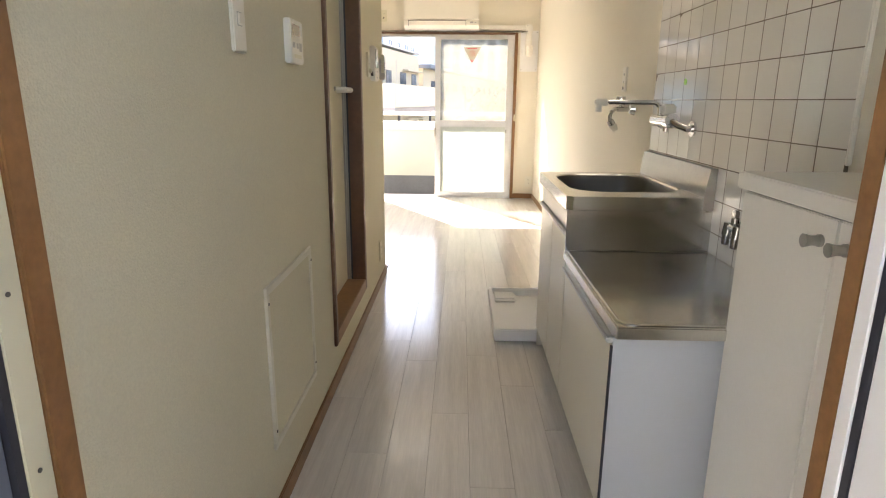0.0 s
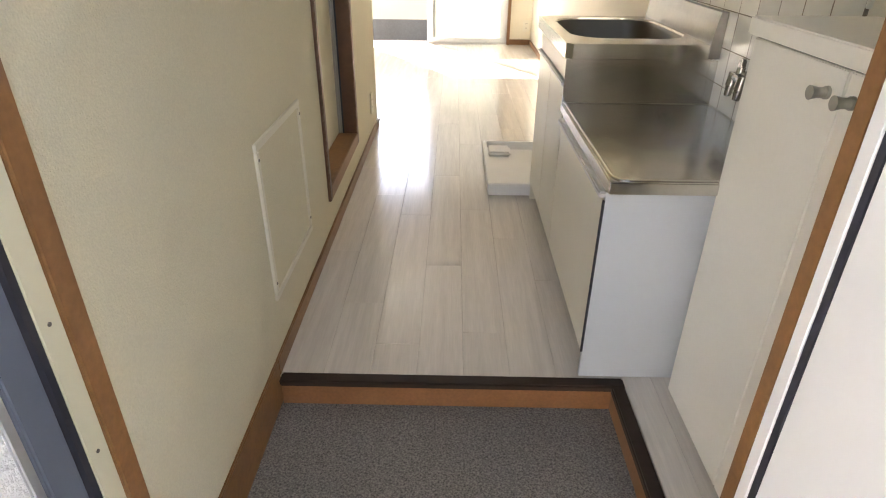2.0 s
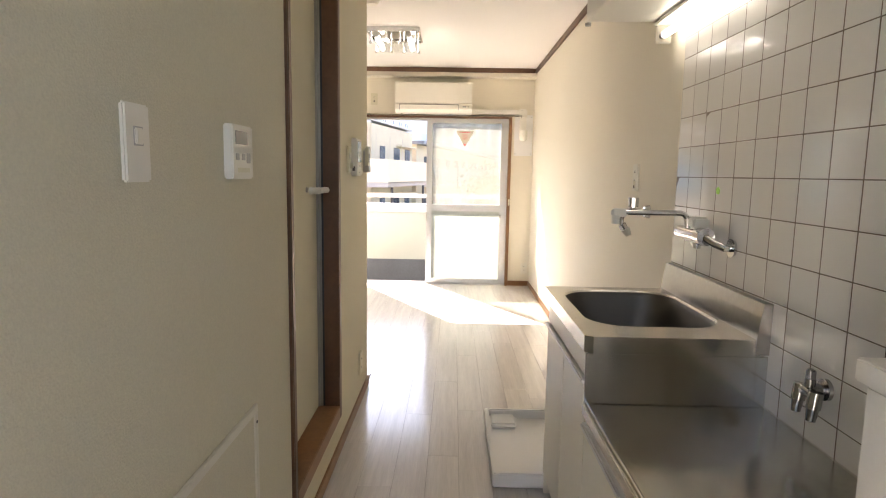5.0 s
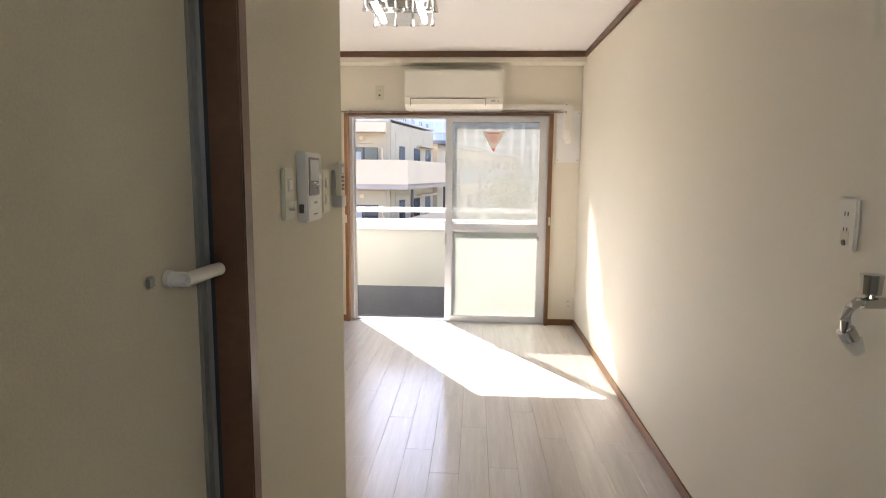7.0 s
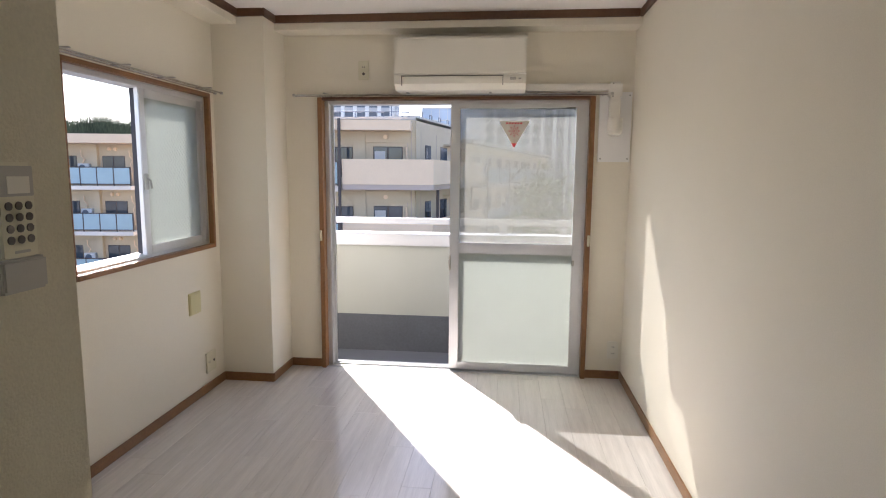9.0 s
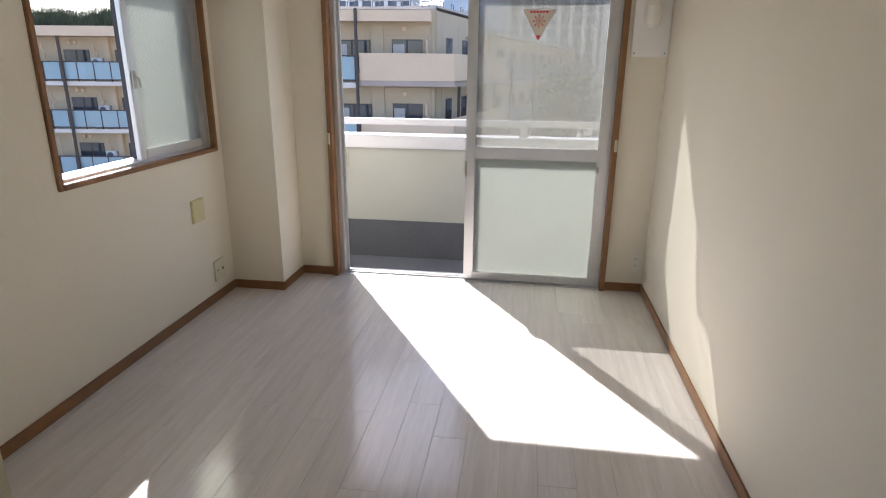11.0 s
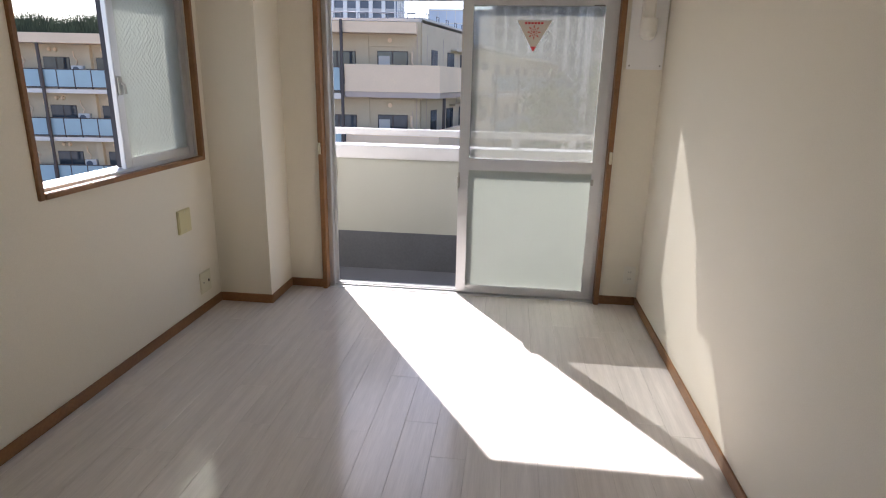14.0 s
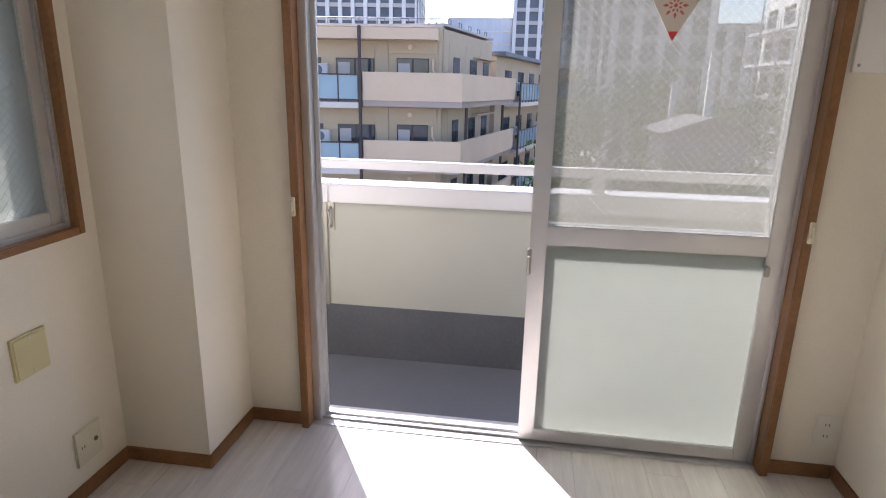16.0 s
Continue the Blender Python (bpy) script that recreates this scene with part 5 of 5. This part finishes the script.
# its wing running away behind the corner
B = frame_of((-1.05, 43.5, -0.85), (0.20, 0.98))
wing = thing("apartment_wing", (0, 52, GZ), "long beige apartment wing with glass balconies", "building", "opposite houses")
put("wall", box(bmesh.new(), -1.0, 40, 1.3, 9, GZ, 4.1), B, M_BEIGE, wing)
put("roof", box(bmesh.new(), -1.2, 40.3, 0.7, 9.2, 4.11, 4.35), B, M_TOWER2, wing)
for k in range(-3, 2):
    z = 1.43 + STOREY * (k - 1)
    for j in range(5):
        balcony_of(B, wing, 0.6 + 7.6 * j, 7.9 + 7.6 * j, z, 1.3, True, 0.9)
        window_of(B, wing, 1.2 + 7.6 * j, 3.0 + 7.6 * j, z + 0.2, z + 1.9, 1.3)
        window_of(B, wing, 5.0 + 7.6 * j, 6.8 + 7.6 * j, z + 0.2, z + 1.9, 1.3)
        outdoor_unit(B, wing, 3.6 + 7.6 * j, z + 0.6, 1.3)
        p = bmesh.new()
        cyl(p, B @ Vector((0.3 + 7.6 * j, 0.0, z - 1.9)), B @ Vector((0.3 + 7.6 * j, 0.0, z + 1.1)), 0.07, seg=8)
        part("drainpipe", p, M_PIPE, wing)
# the block seen from the side window
C = frame_of((-24.0, 40.6, -0.35), (0.992, 0.126))
left = thing("hedge_topped_block", (-34, 45, GZ), "beige apartment block with blue glass balconies and a planted roof", "building", "opposite houses")
put("wall", box(bmesh.new(), -34.0, 0.0, 0.0, 11, GZ, 3.35), C, M_BEIGE, left)
put("eaves_slab", box(bmesh.new(), -34.0, 0.0, -1.5, 0.0, 3.36, 3.95), C, M_BEIGE2, left)
put("roof", box(bmesh.new(), -34.0, 0.0, 0.0, 11, 3.36, 3.9), C, M_ROOF, left)
for k in range(-3, 2):
    z = 0.72 + STOREY * (k - 1)
    for j in range(5):
        x0 = -0.3 - 6.6 * (j + 1)
        balcony_of(C, left, x0, x0 + 6.5, z, 0.0, True, 1.05)
        window_of(C, left, x0 + 0.7, x0 + 2.4, z + 0.2, z + 1.85, 0.0)
        window_of(C, left, x0 + 4.1, x0 + 5.6, z + 0.2, z + 1.85, 0.0)
        outdoor_unit(C, left, x0 + 2.6, z + 0.75, 0.0)
        put("pilaster", box(bmesh.new(), x0 + 3.5, x0 + 3.9, -0.3, -0.001, z - 0.1, z + 2.6), C, M_BEIGE, left)
        for dx in (0.35, 2.75, 5.95):
            v = bmesh.new()
            sweep(v, [C @ Vector((x0 + dx + a, -0.12, z + h)) for a, h in ((0, 2.2), (0.02, 1.85), (0.22, 1.6), (0.05, 1.3), (0.12, 1.0), (0.12, 0.2))], 0.035, 6)
            part("duct_pipe", v, M_BEIGE2, left)
        for dx in (1.2, 1.6, 4.6, 5.0):
            v = bmesh.new()
            cyl(v, C @ Vector((x0 + dx, -0.14, z + 2.3)), C @ Vector((x0 + dx, -0.001, z + 2.3)), 0.10, 0.13, seg=10)
            part("vent_hood", v, M_BEIGE2, left)
for j in range(5):
    p = bmesh.new()
    cyl(p, C @ Vector((-5.6 - 6.6 * j, -1.36, GZ)), C @ Vector((-5.6 - 6.6 * j, -1.36, 4.0)), 0.10, seg=8)
    part("drainpipe", p, M_PIPE, left)
rng = random.Random(4)
verts, faces = [], []
for i in range(13000):
    x, y = rng.uniform(-34, 0), rng.uniform(-1.2, 1.2)
    h, w, lean = rng.uniform(0.55, 1.45) * (0.85 + 0.15 * math.sin(x * 1.7)), rng.uniform(0.010, 0.032), rng.uniform(-0.5, 0.5)
    p = C @ Vector((x, y, 3.9))
    k = len(verts)
    verts += [(p.x - w, p.y, p.z), (p.x + w, p.y, p.z), (p.x + lean + w * 0.4, p.y, p.z + h), (p.x + lean - w * 0.4, p.y, p.z + h)]
    faces.append((k, k + 1, k + 2, k + 3))
me = bpy.data.meshes.new("roof_hedge")
me.from_pydata(verts, [], faces)
me.materials.append(M_GRASS)
tagged(new("roof_hedge", me), "tall green planting along the flat roof", "hedge", kind="stuff")


def tower(name, origin, along, width, height, bays, floors, label, depth=22):
    m = frame_of(origin, along)
    th = thing(name, origin, label, "building", "towers")
    put("core", box(bmesh.new(), 0, width, 0.9, depth, 0, height), m, M_TOWER2, th)
    for i in range(bays + 1):
        x = width * i / bays
        put("pier", box(bmesh.new(), x - 0.45, x + 0.45, 0, 1.0, 0, height), m, M_TOWER, th)
    for i in range(5):
        y = 1 + (depth - 1) * i / 4
        for xx in (0, width):
            put("pier", box(bmesh.new(), xx - 0.3, xx + 0.3, y - 0.5, y + 0.5, 0, height), m, M_TOWER, th)
    for f in range(floors + 1):
        z = height * f / floors
        put("balcony_band", box(bmesh.new(), -0.2, width + 0.2, 0.2, depth, z - 0.55, z + 0.35), m, M_TOWER3, th)
    return th


tower("tall_tower", (-60, 150, GZ), (1, 0.1), 31, 95, 10, 31, "tall grey and white residential tower")
tower("striped_tower", (-6.0, 165, GZ), (1, 0.05), 38, 100, 12, 32, "pale residential tower with white vertical stripes")
lo = thing("glass_office", (-10, 180, GZ), "low blue glass office block in the distance", "building", "towers")
bx("curtain_wall", (-24.4, -7.0, 175, 195, GZ, 19.8), M_BLUEGLASS, lo)
for i in range(8):
    bx("mullion", (-24.2 + 2.4 * i, -24.05 + 2.4 * i, 174.9, 175, GZ, 19.8), M_TOWER, lo)
for i in range(10):
    bx("spandrel", (-24.4, -7.0, 174.85, 174.99, 19.3 - 3.3 * i, 19.6 - 3.3 * i), M_TOWER, lo)
tower("grey_block", (9.0, 82, GZ), (1, -0.1), 11, 27, 4, 9, "grey apartment block behind the trees", 14)
tower("grey_block", (16.5, 84, GZ), (1, -0.1), 10.5, 19.5, 5, 7, "grey apartment block behind the small house", 12)
# house with rounded balconies to the right
D = frame_of((19.8, 68.0, -1.3), (0.0, -1.0))
rb = thing("balcony_house", (22, 60, GZ), "pale grey apartment house with white balcony edges", "building", "opposite houses")
put("wall", box(bmesh.new(), 0.0, 24, 1.4, 10, GZ, 14), D, M_TOWER, rb)
for k in range(-3, 5):
    z = -0.4 + 2.8 * (k - 1)
    for j in range(3):
        b = put("balcony", box(bmesh.new(), 0.2 + 8 * j, 7.6 + 8 * j, 0.0, 1.38, z - 0.22, z + 0.05), D, M_RAIL, rb)
        for i in range(15):
            put("baluster", box(bmesh.new(), 0.2 + 8 * j + 0.525 * i, 0.25 + 8 * j + 0.525 * i, 0.03, 0.09, z + 0.05, z + 1.05), D, M_TOWER2, b)
        put("rail", box(bmesh.new(), 0.2 + 8 * j, 7.6 + 8 * j, 0.02, 0.1, z + 1.05, z + 1.12), D, M_RAIL, b)
        window_of(D, rb, 0.8 + 8 * j, 2.8 + 8 * j, z + 0.2, z + 2.0, 1.4)
        window_of(D, rb, 4.4 + 8 * j, 6.6 + 8 * j, z + 0.2, z + 2.0, 1.4)
for xx in (3.6, 11.6, 19.6):
    p = bmesh.new()
    cyl(p, D @ Vector((xx, -0.12, GZ)), D @ Vector((xx, -0.12, 13)), 0.09, seg=8)
    part("downpipe", p, M_RAIL, rb)
ch = thing("concrete_pier", (7.5, 36, GZ), "tall pale concrete pier behind the trees", "pier")
bx("shaft", (6.56, 6.80, 36, 36.3, GZ, 1.81), M_TOWER, ch, 0.02)
bx("shaft", (8.20, 8.56, 36, 36.3, GZ, 3.30), M_TOWER, ch, 0.02)
hut = thing("small_house", (7, 33, GZ), "small house with a pitched grey roof among the trees", "house", "opposite houses")
bx("wall", (5.35, 8.55, 30.4, 34, GZ, -0.32), M_TOWER2, hut)
g = bmesh.new()
prism(g, [(5.05, -0.31), (8.85, -0.31), (6.95, 0.38)], "y", 30.0, 34.4)
part("roof", g, M_SLATE, hut)


def tree(place, height, spread, seed):
    r = random.Random(seed)
    th = thing("tree", place, "leafy green street tree", "tree", "street trees")
    o = Vector(place)
    g = bmesh.new()
    cyl(g, o, o + Vector((0.1, 0.1, height * 0.55)), 0.22, 0.12, seg=10)
    tips = []
    for i in range(7):
        a = r.uniform(0, 6.28)
        s = o + Vector((0.1, 0.1, height * r.uniform(0.35, 0.55)))
        e = o + Vector((math.cos(a) * spread * r.uniform(0.3, 0.7), math.sin(a) * spread * r.uniform(0.3, 0.7), height * r.uniform(0.6, 0.92)))
        cyl(g, s, e, 0.09, 0.03, seg=6)
        tips.append(e)
    part("trunk", g, M_BARK, th)
    vs, fs = [], []
    for e in tips:
        for i in range(420):
            d = Vector((r.gauss(0, 1), r.gauss(0, 1), r.gauss(0, 0.8))) * spread * 0.24
            c = e + d
            n = Vector((r.gauss(0, 1), r.gauss(0, 1), r.gauss(0, 1))).normalized()
            u = n.orthogonal().normalized() * r.uniform(0.10, 0.22)
            w = n.cross(u) * r.uniform(0.6, 1.0)
            k = len(vs)
            vs += [c - u, c + w * 0.6, c + u, c - w * 0.6]
            fs.append((k, k + 1, k + 2, k + 3))
    m = bpy.data.meshes.new("crown")
    m.from_pydata(vs, [], fs)
    m.materials.append(M_LEAF)
    ob = new("crown", m)
    ob.parent = th
    ob.matrix_parent_inverse = th.matrix_basis.inverted()
    return th


for i, (x, y, h, s) in enumerate(((2.7, 31, 12.0, 2.9), (4.8, 27.5, 9.0, 3.0), (8.0, 25, 8.6, 3.2), (13, 44, 12, 4.5), (7.5, 46, 13.0, 4.0), (10.0, 40, 11, 4))):
    tree((x, y, GZ), h, s, 20 + i)

# ---- wall tiles: each a piece of its own ----
tilework = thing("tiled_splashback", (0.994, 2.06, ZS), "square white glazed tiles with dark grout above the counter", "tiled wall", kind="structure")
bx("grout_bed", (0.9915, XR - 0.0005, 1.396, 2.728, ZS, 1.702), M_GROUT, tilework)
P = 0.1110
tile_meshes = {}


def tile_mesh(w, h):
    key = (round(w, 4), round(h, 4))
    if key not in tile_meshes:
        bm = bmesh.new()
        y, z, c = w / 2, h / 2, 0.0008
        lo = [bm.verts.new((0.0, a, b)) for a, b in ((-y, -z), (y, -z), (y, z), (-y, z))]
        hi = [bm.verts.new((-0.0005, a, b)) for a, b in ((-y + c, -z + c), (y - c, -z + c), (y - c, z - c), (-y + c, z - c))]
        bm.faces.new(hi)
        for i in range(4):
            j = (i + 1) % 4
            bm.faces.new((lo[i], lo[j], hi[j], hi[i]))
        bmesh.ops.recalc_face_normals(bm, faces=bm.faces)
        if bm.faces[0].normal.x > 0:
            bmesh.ops.reverse_faces(bm, faces=bm.faces)
        me = bpy.data.meshes.new("tile")
        bm.to_mesh(me)
        bm.free()
        me.materials.append(M_TILE)
        tile_meshes[key] = me
    return tile_meshes[key]


rt = random.Random(7)
for r in range(-5, 7):
    z0, z1 = 1.100 + 0.1055 * r, 1.100 + 0.1055 * (r + 1)
    z0, z1 = max(z0, ZS), min(z1, 1.702)
    if z1 - z0 < 0.02:
        continue
    for c in range(12):
        y0, y1 = 1.396 + P * c, 1.396 + P * (c + 1)
        t = new("tile", tile_mesh(P - 0.0036, z1 - z0 - 0.0026))
        t.parent = tilework
        t.matrix_basis = Matrix.Translation(Vector((0.9915, (y0 + y1) / 2, (z0 + z1) / 2)) - Vector((0.994, 2.06, ZS))) @ Euler((0, rt.gauss(0, 0.003), rt.gauss(0, 0.003))).to_matrix().to_4x4()

# ---- floor planks: each a piece of its own ----
PW, PL_ = 0.1308, 0.910
ENDS = {0: 4.73, -1: 5.165, -2: 4.472, -3: 4.834, -4: 5.29, -5: 4.30, -6: 4.852, 2: 4.95, 3: 4.633, 6: 4.52}
rp = random.Random(11)
plank_meshes = {}


def plank_mesh(w, l):
    key = (round(w, 3), round(l, 3))
    if key not in plank_meshes:
        bm = bmesh.new()
        c, t, gx = 0.0011, 0.012, 0.00012
        x, y = w / 2 - gx, l / 2 - gx
        lo = [bm.verts.new((a, b, -t)) for a, b in ((-x, -y), (x, -y), (x, y), (-x, y))]
        mi = [bm.verts.new((a, b, -c)) for a, b in ((-x, -y), (x, -y), (x, y), (-x, y))]
        hi = [bm.verts.new((a, b, 0)) for a, b in ((-x + c, -y + c), (x - c, -y + c), (x - c, y - c), (-x + c, y - c))]
        bm.faces.new(hi)
        for p, q in ((lo, mi), (mi, hi)):
            for i in range(4):
                j = (i + 1) % 4
                bm.faces.new((p[i], p[j], q[j], q[i]))
        me = bpy.data.meshes.new("plank")
        bm.to_mesh(me)
        bm.free()
        me.materials.append(M_PLANK)
        plank_meshes[key] = me
    return plank_meshes[key]


for k in range(-13, 8):
    x0, x1 = 0.075 + PW * k, 0.075 + PW * (k + 1)
    x0, x1 = max(x0, XL), min(x1, XR)
    if x1 - x0 < 0.02:
        continue
    ystart = YW if x1 < XK + 0.03 else (0.745 if x0 > 0.64 else 1.387)
    if x0 < XK < x1:
        ystart = 1.387
    if x0 < 0.655 < x1 and x0 <= 0.64:
        ystart = 1.387
    e = ENDS.get(k, 4.3 + rp.random() * 0.9)
    while e > ystart:
        e -= PL_
    while e < YF:
        a, b = max(e, ystart), min(e + PL_, YF + 0.002)
        xa = max(x0, XK) if a < YW - 0.01 else x0
        if b - a > 0.01:
            ob = new("plank", plank_mesh(x1 - xa, b - a))
            ob.parent = floor_base
            ob.matrix_basis = pose((xa + x1) / 2, (a + b) / 2, 0.0, rp.gauss(0, 0.02), rp.gauss(0, 0.12), 0)
        e += PL_
strip_plank = new("plank", plank_mesh(0.729 - 0.649, 0.653))
strip_plank.parent = floor_base
strip_plank.matrix_basis = pose((0.649 + 0.729) / 2, 0.745 + 0.653 / 2, 0.0)
